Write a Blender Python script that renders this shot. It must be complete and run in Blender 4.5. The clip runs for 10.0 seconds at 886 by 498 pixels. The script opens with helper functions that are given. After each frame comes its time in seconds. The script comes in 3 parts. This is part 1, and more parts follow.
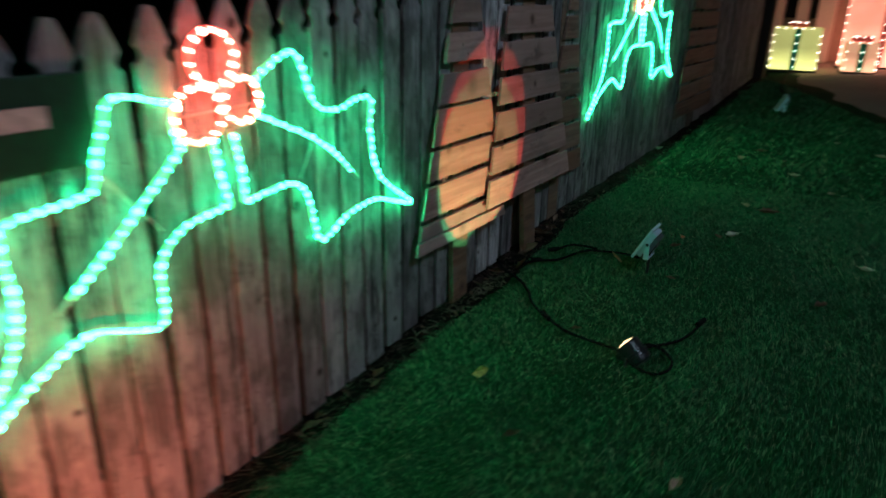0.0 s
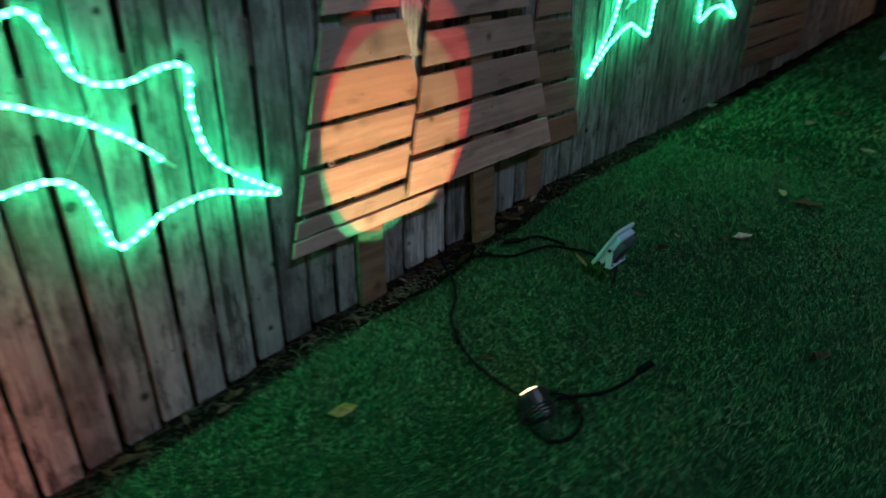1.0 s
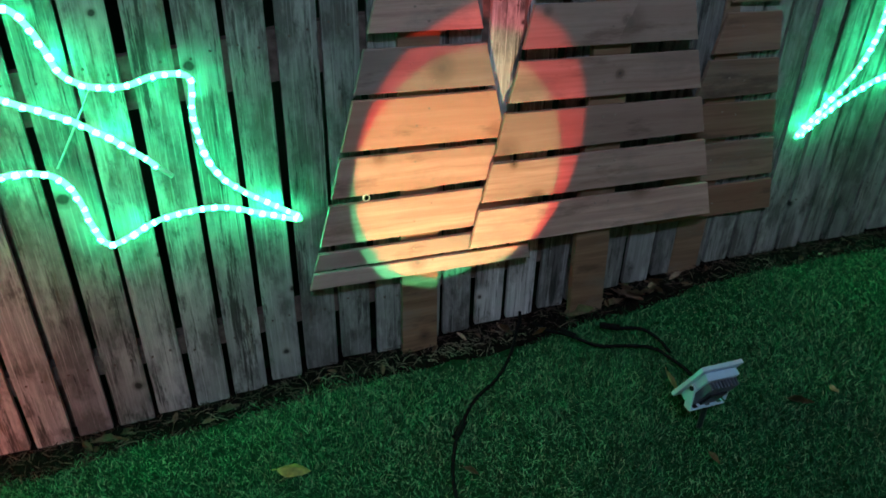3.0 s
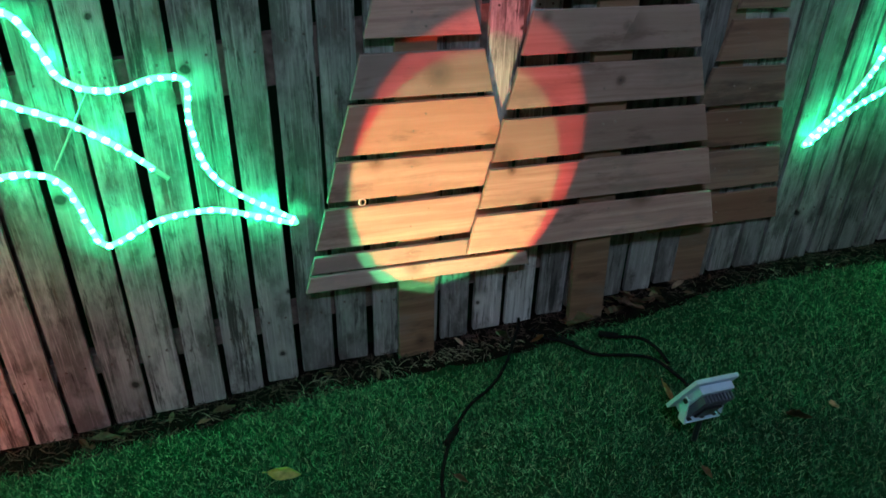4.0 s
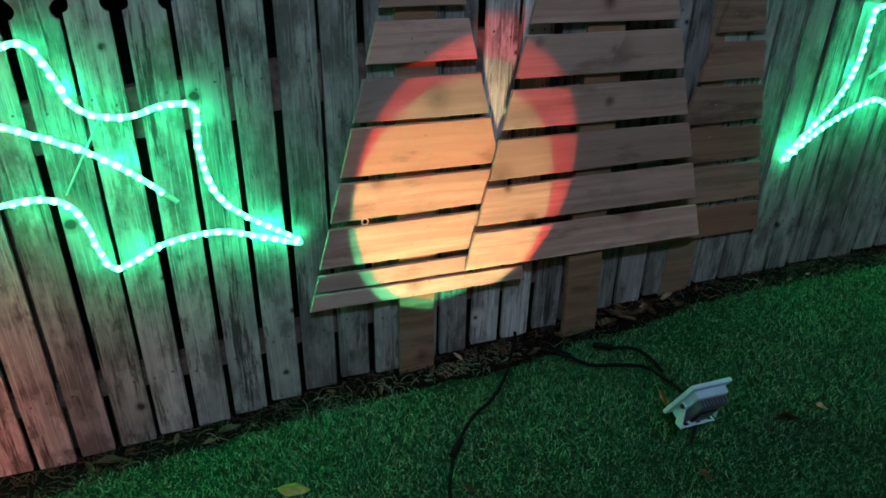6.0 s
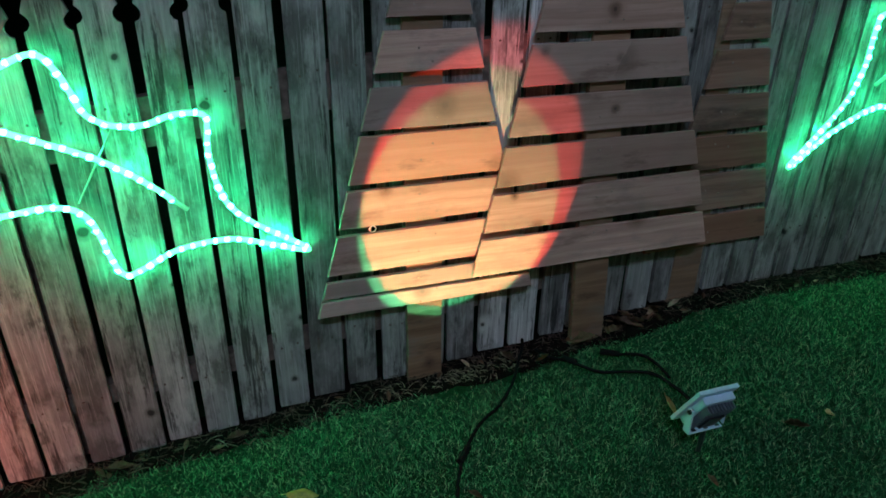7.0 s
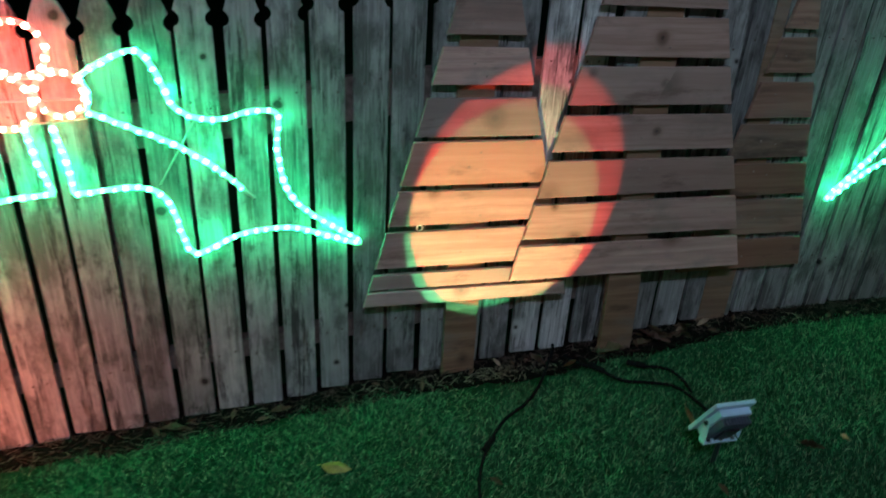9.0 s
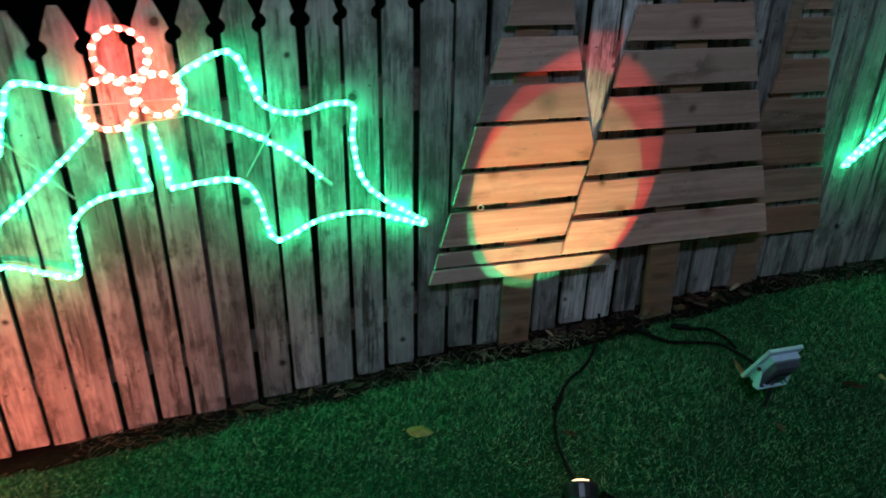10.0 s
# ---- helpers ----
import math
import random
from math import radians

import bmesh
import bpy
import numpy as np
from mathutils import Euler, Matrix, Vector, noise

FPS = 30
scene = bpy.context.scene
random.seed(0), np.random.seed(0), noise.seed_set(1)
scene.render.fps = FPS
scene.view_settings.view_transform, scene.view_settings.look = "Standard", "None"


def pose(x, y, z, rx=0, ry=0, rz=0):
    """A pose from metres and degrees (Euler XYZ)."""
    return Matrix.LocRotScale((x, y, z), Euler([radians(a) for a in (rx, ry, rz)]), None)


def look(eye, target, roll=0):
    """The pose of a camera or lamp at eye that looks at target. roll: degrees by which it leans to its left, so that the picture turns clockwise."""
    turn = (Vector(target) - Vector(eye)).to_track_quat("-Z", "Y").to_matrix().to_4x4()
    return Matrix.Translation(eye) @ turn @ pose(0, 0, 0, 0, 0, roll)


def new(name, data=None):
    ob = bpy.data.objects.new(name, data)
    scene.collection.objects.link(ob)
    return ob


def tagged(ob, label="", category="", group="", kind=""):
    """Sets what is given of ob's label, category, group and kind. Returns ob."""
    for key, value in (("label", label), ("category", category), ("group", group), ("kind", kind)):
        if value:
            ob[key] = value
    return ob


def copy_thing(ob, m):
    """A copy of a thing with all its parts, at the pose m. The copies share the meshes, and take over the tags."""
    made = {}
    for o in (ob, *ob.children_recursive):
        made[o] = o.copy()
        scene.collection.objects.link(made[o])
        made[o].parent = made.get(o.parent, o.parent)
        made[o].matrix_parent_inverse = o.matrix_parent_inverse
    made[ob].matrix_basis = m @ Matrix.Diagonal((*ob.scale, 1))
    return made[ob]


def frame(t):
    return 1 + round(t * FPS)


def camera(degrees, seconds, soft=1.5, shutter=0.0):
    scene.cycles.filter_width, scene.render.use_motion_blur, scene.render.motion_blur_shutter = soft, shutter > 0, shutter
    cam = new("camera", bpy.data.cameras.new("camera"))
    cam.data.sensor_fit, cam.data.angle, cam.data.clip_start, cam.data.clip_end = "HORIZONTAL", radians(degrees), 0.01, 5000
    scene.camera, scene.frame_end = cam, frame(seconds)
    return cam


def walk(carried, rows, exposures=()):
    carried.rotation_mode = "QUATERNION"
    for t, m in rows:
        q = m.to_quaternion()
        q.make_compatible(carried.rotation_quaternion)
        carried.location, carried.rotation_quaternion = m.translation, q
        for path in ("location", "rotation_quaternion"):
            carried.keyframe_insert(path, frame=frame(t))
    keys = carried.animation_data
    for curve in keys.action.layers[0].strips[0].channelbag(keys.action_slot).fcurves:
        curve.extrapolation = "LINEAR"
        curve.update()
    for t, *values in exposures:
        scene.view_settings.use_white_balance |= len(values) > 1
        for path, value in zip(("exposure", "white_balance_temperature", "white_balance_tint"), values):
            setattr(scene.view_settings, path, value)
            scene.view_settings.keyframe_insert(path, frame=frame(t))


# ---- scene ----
# ---------- camera ----------
cam = camera(66.7, 10.0, soft=1.7, shutter=0.9)
PATH = [
    (0, (0.087, 0.022, 1.507), (-0.925, 1.593, 0.794), 1.1),
    (0.5, (0.246, 0.594, 1.508), (-0.881, 2.039, 0.705), 1.7),
    (1, (0.36, 1.097, 1.548), (-0.849, 2.408, 0.641), 0.3),
    (1.5, (0.514, 1.524, 1.568), (-0.877, 2.609, 0.624), 1.7),
    (2, (0.449, 1.824, 1.601), (-1.097, 2.707, 0.69), 3.6),
    (2.5, (0.412, 2.013, 1.638), (-1.166, 2.751, 0.656), 2.1),
    (2.7, (0.42, 2.065, 1.64), (-1.195, 2.699, 0.67), 1.2),
    (4, (0.431, 2.2, 1.658), (-1.227, 2.73, 0.672), 1.5),
    (4.5, (0.444, 2.18, 1.671), (-1.228, 2.719, 0.714), 1.6),
    (5, (0.467, 2.151, 1.678), (-1.201, 2.698, 0.719), 1.4),
    (5.5, (0.468, 2.12, 1.678), (-1.192, 2.713, 0.733), 1.3),
    (7, (0.491, 2.099, 1.678), (-1.194, 2.683, 0.773), 0.9),
    (7.5, (0.496, 2.1, 1.679), (-1.2, 2.667, 0.782), 1.0),
    (8, (0.523, 2.113, 1.681), (-1.206, 2.623, 0.815), 1.8),
    (8.5, (0.592, 2.111, 1.692), (-1.178, 2.533, 0.863), 2.8),
    (9, (0.647, 2.055, 1.722), (-1.087, 2.521, 0.84), 3.4),
    (9.5, (0.724, 1.853, 1.696), (-1.012, 2.358, 0.84), 1.3),
    (10, (0.781, 1.704, 1.693), (-0.948, 2.221, 0.832), 1.2),
]
EXPOSURES = [(0.0, -0.78), (0.5, -0.85), (1.0, -0.3), (1.5, 0.02), (2.0, 0.05), (2.5, 0.0), (4.0, -0.02), (4.5, -0.05), (5.0, 0.2), (5.5, 0.0), (7.0, 0.0), (7.5, -0.18), (8.0, 0.0), (8.5, -0.1), (9.0, 0.0), (9.5, -0.18), (10.0, -0.25)]
walk(cam, [(t, look(eye, target, roll)) for t, eye, target, roll in PATH], EXPOSURES)

# ---------- night sky ----------
world = bpy.data.worlds.new("night")
world.use_nodes = True
world.node_tree.nodes["Background"].inputs[0].default_value = (0.35, 0.42, 0.6, 1)
world.node_tree.nodes["Background"].inputs[1].default_value = 0.005
scene.world = world


def lamp(name, kind, m, watts, colour):
    data = bpy.data.lights.new(name, kind)
    data.energy, data.color = watts, colour
    ob = new(name, data)
    ob.matrix_world = m
    return ob, data


# overhead fill light added across the lawn; its real source is unseen
FILL_LAMP = Vector((2.3, 1.8, 4.9))
_, fill_glow = lamp("eave_light", "AREA", look(FILL_LAMP, (-1.0, 2.4, 0.1)), 132, (0.68, 0.88, 1.20))
fill_glow.shape, fill_glow.size, fill_glow.size_y = "RECTANGLE", 1.8, 0.7

# two emitters of one colour-changing spotlight on the lawn, red and green, slightly apart
SPOT = Vector((-0.66, 2.605, 0.135))
RED_AXIS, GREEN_AXIS = Vector((-0.8194, 0.2480, 0.5166)), Vector((-0.8487, 0.2226, 0.4797))
_, red_beam = lamp("red_beam", "SPOT", look(SPOT, SPOT + RED_AXIS), 104, (1.0, 0.10, 0.07))
red_beam.spot_size, red_beam.spot_blend, red_beam.shadow_soft_size = radians(39.4), 0.10, 0.008
_, green_beam = lamp("green_beam", "SPOT", look(SPOT, SPOT + GREEN_AXIS), 66, (0.13, 1.0, 0.42))
green_beam.spot_size, green_beam.spot_blend, green_beam.shadow_soft_size = radians(38.5), 0.10, 0.008

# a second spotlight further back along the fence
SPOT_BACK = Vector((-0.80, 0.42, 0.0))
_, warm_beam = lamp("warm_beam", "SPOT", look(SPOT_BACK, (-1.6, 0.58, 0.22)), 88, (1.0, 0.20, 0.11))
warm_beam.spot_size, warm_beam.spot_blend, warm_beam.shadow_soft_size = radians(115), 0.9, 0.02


# ---------- materials ----------
class Mat:
    """A node material with short ways to add nodes."""

    def __init__(self, name, rough=0.6, metal=0.0):
        self.m = bpy.data.materials.new(name)
        self.m.use_nodes = True
        self.t = self.m.node_tree
        self.p = self.t.nodes["Principled BSDF"]
        self.p.inputs["Roughness"].default_value = rough
        self.p.inputs["Metallic"].default_value = metal

    def add(self, kind, out=0, op="", **ins):
        n = self.t.nodes.new("ShaderNode" + kind)
        if kind == "MapRange":
            n.clamp = True
        if op:
            n.operation = op
        for k, v in ins.items():
            s = n.inputs[int(k[1:])] if k[0] == "i" and k[1:].isdigit() else n.inputs[k.replace("_", " ")]
            if isinstance(v, bpy.types.NodeSocket):
                self.t.links.new(v, s)
            else:
                s.default_value = v
        return n.outputs[out]

    def coords(self, scale, shift=True):
        c = self.add("TexCoord", 3)
        if shift:
            r = self.add("ObjectInfo", 5)
            s = self.add("VectorMath", op="SCALE", i0=(17.0, 29.0, 41.0), Scale=r)
            c = self.add("VectorMath", op="ADD", i0=c, i1=s)
        return self.add("Mapping", Vector=c, Scale=scale)

    def knots(self, per_metre):
        """Distance to scattered points in the object's y, z plane."""
        c = self.t.nodes.new("ShaderNodeSeparateXYZ")
        self.t.links.new(self.coords((1, 1, 1)), c.inputs[0])
        flat = self.add("CombineXYZ", X=c.outputs[1], Y=c.outputs[2])
        wob = self.add("VectorMath", op="MULTIPLY_ADD", i0=self.add("TexNoise", 1, Vector=flat, Scale=30.0), i1=(0.012, 0.012, 0.0), i2=flat)
        v = self.t.nodes.new("ShaderNodeTexVoronoi")
        v.voronoi_dimensions = "2D"
        self.t.links.new(wob, v.inputs["Vector"])
        v.inputs["Scale"].default_value = per_metre
        pick = self.t.nodes.new("ShaderNodeSeparateXYZ")
        self.t.links.new(v.outputs["Color"], pick.inputs[0])
        size = self.step(pick.outputs[0], 0.0, 1.0, 0.55, 1.7)
        away = self.step(pick.outputs[1], 0.50, 0.51, 1.0, 0.0)
        return self.add("Math", op="MULTIPLY_ADD", i0=v.outputs["Distance"], i1=size, i2=away)

    def ramp(self, fac, stops):
        n = self.t.nodes.new("ShaderNodeValToRGB")
        self.t.links.new(fac, n.inputs[0])
        e = n.color_ramp.elements
        while len(e) < len(stops):
            e.new(0.5)
        for q, (at, col) in zip(e, stops):
            q.position, q.color = at, (*col, 1)
        return n.outputs[0]

    def mix(self, fac, a, b, mode="MIX"):
        n = self.t.nodes.new("ShaderNodeMix")
        n.data_type, n.blend_type = "RGBA", mode
        for s, v in ((n.inputs[0], fac), (n.inputs[6], a), (n.inputs[7], b)):
            if isinstance(v, bpy.types.NodeSocket):
                self.t.links.new(v, s)
            else:
                s.default_value = v if isinstance(v, float) else (*v, 1)
        return n.outputs[2]

    def noise(self, vec, scale, detail=4.0, rough=0.6):
        return self.add("TexNoise", Vector=vec, Scale=scale, Detail=detail, Roughness=rough)

    def step(self, v, a, b, lo=0.0, hi=1.0):
        return self.add("MapRange", Value=v, i1=a, i2=b, i3=lo, i4=hi)

    def colour(self, c):
        if isinstance(c, bpy.types.NodeSocket):
            self.t.links.new(c, self.p.inputs["Base Color"])
        else:
            self.p.inputs["Base Color"].default_value = (*c, 1)
        return self

    def bump(self, h, strength, distance):
        b = self.add("Bump", Height=h, Strength=strength, Distance=distance)
        self.t.links.new(b, self.p.inputs["Normal"])
        return self

    def glow(self, c, strength):
        self.p.inputs["Emission Color"].default_value = (*c, 1)
        self.p.inputs["Emission Strength"].default_value = strength
        return self


def weathered_wood(name, lo, hi):
    k = Mat(name, 0.85)
    grain = k.noise(k.coords((75, 75, 2.0)), 1.0, 7.0, 0.7)
    streak = k.noise(k.coords((20, 20, 1.7)), 1.0, 7.0, 0.78)
    blotch = k.noise(k.coords((8, 8, 4.5)), 1.0, 6.0, 0.65)
    base = k.ramp(grain, [(0.25, (0.17, 0.165, 0.165)), (0.5, (0.30, 0.295, 0.295)), (0.78, (0.45, 0.445, 0.44))])
    warm = k.mix(k.step(blotch, 0.45, 0.58, 0.0, 0.85), base, (0.12, 0.115, 0.11))
    pale = k.mix(k.step(k.noise(k.coords((10, 10, 3.2)), 1.0, 6.0, 0.7), 0.53, 0.66, 0.0, 0.7), warm, (0.56, 0.555, 0.54))
    dark = k.mix(k.step(streak, 0.545, 0.61, 0.0, 0.92), pale, (0.035, 0.034, 0.032))
    rust = k.noise(k.coords((30, 30, 6)), 1.0, 3.0)
    dark = k.mix(k.step(rust, 0.62, 0.72, 0.0, 0.5), dark, (0.16, 0.11, 0.075))
    fibre = k.noise(k.coords((170, 170, 3.5)), 1.0, 5.0, 0.6)
    dark = k.mix(k.step(fibre, 0.56, 0.68, 0.0, 0.55), dark, (0.60, 0.595, 0.59))
    crack = k.noise(k.coords((60, 60, 1.1)), 1.0, 8.0, 0.75)
    dark = k.mix(k.step(crack, 0.40, 0.345, 0.0, 0.85), dark, (0.03, 0.028, 0.027))
    patch = k.noise(k.coords((16, 16, 9)), 1.0, 5.0, 0.7)
    dark = k.mix(k.step(patch, 0.60, 0.68, 0.0, 0.6), dark, (0.055, 0.052, 0.05))
    knots = k.knots(2.9)
    dark = k.mix(k.step(knots, 0.09, 0.20, 0.5, 0.0), dark, (0.44, 0.44, 0.43))
    dark = k.mix(k.step(knots, 0.035, 0.06, 0.5, 0.0), dark, (0.10, 0.085, 0.07))
    dark = k.mix(k.step(knots, 0.022, 0.034, 0.9, 0.0), dark, (0.02, 0.018, 0.016))
    lift = k.add("ObjectInfo", 5)
    tone = k.add("HueSaturation", Color=dark, Value=k.step(lift, 0.0, 1.0, lo, hi), Saturation=0.95)
    k.colour(tone).bump(k.add("Math", op="ADD", i0=grain, i1=crack), 0.9, 0.004)
    return k.m


def cedar(name, lo, mid, hi):
    k = Mat(name, 0.7)
    bend = k.noise(k.coords((3, 3, 3)), 1.0, 2.0)
    wavy = k.add("VectorMath", op="MULTIPLY_ADD", i0=bend, i1=(0.0, 0.0, 1.6), i2=k.coords((55, 1.6, 55)))
    grain = k.noise(wavy, 1.0, 6.0, 0.65)
    wide = k.noise(k.coords((16, 1.1, 16)), 1.0, 4.0, 0.6)
    c = k.ramp(grain, [(0.25, lo), (0.5, mid), (0.78, hi)])
    c = k.mix(k.step(wide, 0.45, 0.62, 0.0, 0.6), c, lo)
    knots = k.knots(3.3)
    c = k.mix(k.step(knots, 0.06, 0.19, 0.6, 0.0), c, lo)
    c = k.mix(k.step(knots, 0.055, 0.12, 0.75, 0.0), c, (0.14, 0.075, 0.05))
    c = k.mix(k.step(knots, 0.015, 0.04, 0.8, 0.0), c, (0.06, 0.035, 0.025))
    grey = k.noise(k.coords((7, 3, 7)), 1.0, 6.0, 0.7)
    c = k.mix(k.step(grey, 0.5, 0.68, 0.0, 0.6), c, (0.24, 0.205, 0.18))
    r = k.add("ObjectInfo", 5)
    red = k.add("Math", op="FRACT", i0=k.add("Math", op="MULTIPLY", i0=r, i1=7.3))
    c = k.mix(k.step(red, 0.45, 1.0, 0.0, 0.65), c, tuple(q * w for q, w in zip(mid, (0.85, 0.62, 0.5))))
    old = k.add("Math", op="FRACT", i0=k.add("Math", op="MULTIPLY", i0=r, i1=23.7))
    c = k.mix(k.step(old, 0.55, 1.0, 0.0, 0.55), c, tuple(0.8 * sum(mid) / 3 * w for w in (1.0, 0.93, 0.88)))
    stain = k.noise(k.coords((30, 2.2, 9)), 1.0, 5.0, 0.7)
    c = k.mix(k.step(stain, 0.56, 0.66, 0.0, 0.55), c, tuple(q * 0.45 for q in lo))
    tone = k.add("HueSaturation", Color=c, Value=k.step(r, 0.0, 1.0, 0.66, 1.18))
    k.colour(tone).bump(k.add("Math", op="ADD", i0=grain, i1=stain), 0.6, 0.002)
    return k.m


def plain(name, c, rough=0.5, metal=0.0, vary=0.25, scale=30.0):
    k = Mat(name, rough, metal)
    v = k.noise(k.coords((1, 1, 1)), scale, 5.0)
    lo, hi = tuple(q * (1 - vary) for q in c), tuple(min(q * (1 + vary), 1) for q in c)
    k.colour(k.ramp(v, [(0.3, lo), (0.7, hi)])).bump(v, 0.15, 0.001)
    return k.m


def glowing(name, c, strength, base=None, rough=0.3):
    k = Mat(name, rough)
    k.colour(base or c).glow(c, strength)
    return k.m


def soil():
    k = Mat("soil", 0.95)
    v = k.noise(k.coords((1, 1, 1), False), 45.0, 8.0, 0.7)
    w = k.noise(k.coords((1, 1, 1), False), 5.0, 4.0)
    # near-black ramp: the deep shade at the fence foot is in the soil colour
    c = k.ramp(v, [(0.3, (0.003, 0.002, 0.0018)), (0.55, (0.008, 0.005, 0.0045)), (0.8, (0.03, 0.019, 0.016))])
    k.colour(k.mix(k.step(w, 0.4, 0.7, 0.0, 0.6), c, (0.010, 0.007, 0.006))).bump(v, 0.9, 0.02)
    return k.m


def turf():
    k = Mat("turf", 0.95)
    v = k.noise(k.coords((1, 1, 1), False), 90.0, 8.0, 0.7)
    w = k.noise(k.coords((1, 1, 1), False), 2.5, 5.0)
    c = k.ramp(v, [(0.3, (0.003, 0.018, 0.007)), (0.55, (0.008, 0.048, 0.019)), (0.8, (0.02, 0.10, 0.04))])
    k.colour(k.mix(k.step(w, 0.45, 0.7, 0.0, 0.5), c, (0.03, 0.065, 0.03))).bump(v, 1.0, 0.02)
    return k.m


def blade_mat():
    k = Mat("grass_blade", 0.6)
    r = k.add("NewGeometry", 8)
    c = k.ramp(r, [(0.0, (0.003, 0.016, 0.006)), (0.5, (0.012, 0.075, 0.03)), (0.78, (0.06, 0.31, 0.135)), (0.9, (0.19, 0.55, 0.27)), (1.0, (0.50, 0.58, 0.36))])
    w = k.noise(k.coords((1, 1, 1), False), 1.8, 4.0)
    k.colour(k.mix(k.step(w, 0.45, 0.7, 0.0, 0.45), c, (0.017, 0.088, 0.04)))
    k.p.inputs["Subsurface Weight"].default_value = 0.0
    k.p.inputs["Specular IOR Level"].default_value = 0.25
    return k.m


def concrete():
    k = Mat("concrete", 0.85)
    v = k.noise(k.coords((1, 1, 1), False), 60.0, 8.0)
    w = k.noise(k.coords((1, 1, 1), False), 1.5, 5.0)
    c = k.mix(k.step(w, 0.35, 0.7), (0.30, 0.27, 0.24), (0.22, 0.2, 0.18))
    k.colour(k.mix(k.step(v, 0.5, 0.7, 0.0, 0.4), c, (0.13, 0.12, 0.11))).bump(v, 0.4, 0.003)
    return k.m


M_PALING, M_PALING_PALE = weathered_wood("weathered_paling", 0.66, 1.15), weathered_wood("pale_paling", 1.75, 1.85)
M_BOARD = cedar("cedar_board", (0.36, 0.21, 0.17), (0.55, 0.355, 0.295), (0.66, 0.47, 0.40))
M_BOARD_DARK = cedar("brown_cedar_board", (0.17, 0.10, 0.075), (0.34, 0.205, 0.15), (0.45, 0.31, 0.24))
M_POST = cedar("pine_post", (0.15, 0.08, 0.045), (0.29, 0.165, 0.10), (0.40, 0.25, 0.16))
M_RAIL = plain("dark_rail", (0.12, 0.085, 0.075), 0.9, vary=0.5)
M_SCREW = plain("dull_screw", (0.32, 0.24, 0.20), 0.5, 0.2)
M_SHADED_SOIL, M_TURF, M_BLADE, M_CONCRETE = soil(), turf(), blade_mat(), concrete()
for earth in (M_SHADED_SOIL, M_TURF):
    earth.node_tree.nodes["Principled BSDF"].inputs["Specular IOR Level"].default_value = 0.06
M_CORD = plain("black_cord", (0.005, 0.005, 0.006), 0.9)
M_CORD.node_tree.nodes["Principled BSDF"].inputs["Specular IOR Level"].default_value = 0.12
M_BLACK = plain("black_plastic", (0.012, 0.013, 0.018), 0.35)
# white enamel with the blue of the cool light put into its colour
M_WHITE_METAL = plain("cool_tinted_enamel", (0.46, 0.64, 0.80), 0.35, vary=0.06)
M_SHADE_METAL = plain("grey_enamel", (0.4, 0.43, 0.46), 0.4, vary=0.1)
# fins coloured darker than the housing, with the shade on its back painted in
M_SHADED_FIN = plain("shadowed_grey_fin", (0.10, 0.12, 0.16), 0.5, vary=0.1)
M_STEEL = plain("steel_rod", (0.6, 0.6, 0.58), 0.35, 0.6)
M_GREEN_ROPE = glowing("green_rope", (0.12, 1.0, 0.38), 2.4, (0.5, 0.8, 0.6))
M_GREEN_LED = glowing("green_bulb", (0.010, 1.0, 0.37), 125.0, (0.6, 0.9, 0.7))
M_RED_ROPE = glowing("red_rope", (1.0, 0.06, 0.04), 4.0, (0.8, 0.5, 0.45))
M_RED_LED = glowing("red_bulb", (1.0, 0.11, 0.08), 140.0, (0.9, 0.6, 0.5))
M_CLEAR = plain("clear_sleeve", (0.55, 0.62, 0.58), 0.2, vary=0.05)
M_SIGN = plain("green_sign_paint", (0.004, 0.05, 0.022), 0.6)
M_SIGN_PRINT = plain("sign_print", (0.6, 0.56, 0.5), 0.6)


# ---------- shaping helpers ----------
def part(name, bm, material, parent, label="", smooth=False):
    me = bpy.data.meshes.new(name)
    bmesh.ops.recalc_face_normals(bm, faces=bm.faces)
    bm.to_mesh(me)
    bm.free()
    me.materials.append(material)
    if smooth:
        me.polygons.foreach_set("use_smooth", [True] * len(me.polygons))
    ob = new(name, me)
    ob.parent = parent
    return tagged(ob, label) if label else ob


def share(name, me, parent, m):
    ob = new(name, me)
    ob.parent = parent
    ob.matrix_basis = m
    return ob


def thing(name, m, label, category, group="", kind=""):
    ob = new(name)
    ob.empty_display_size = 0.1
    ob.matrix_basis = m
    return tagged(ob, label, category, group, kind)


def box(x0, x1, y0, y1, z0, z1, bevel=0.0, bm=None):
    bm = bm or bmesh.new()
    made = bmesh.ops.create_cube(bm, size=1.0, matrix=Matrix.LocRotScale(
        ((x0 + x1) / 2, (y0 + y1) / 2, (z0 + z1) / 2), None, (x1 - x0, y1 - y0, z1 - z0)))
    if bevel:
        edges = list({e for v in made["verts"] for e in v.link_edges})
        bmesh.ops.bevel(bm, geom=edges, offset=bevel, segments=2, affect="EDGES", profile=0.6)
    return bm


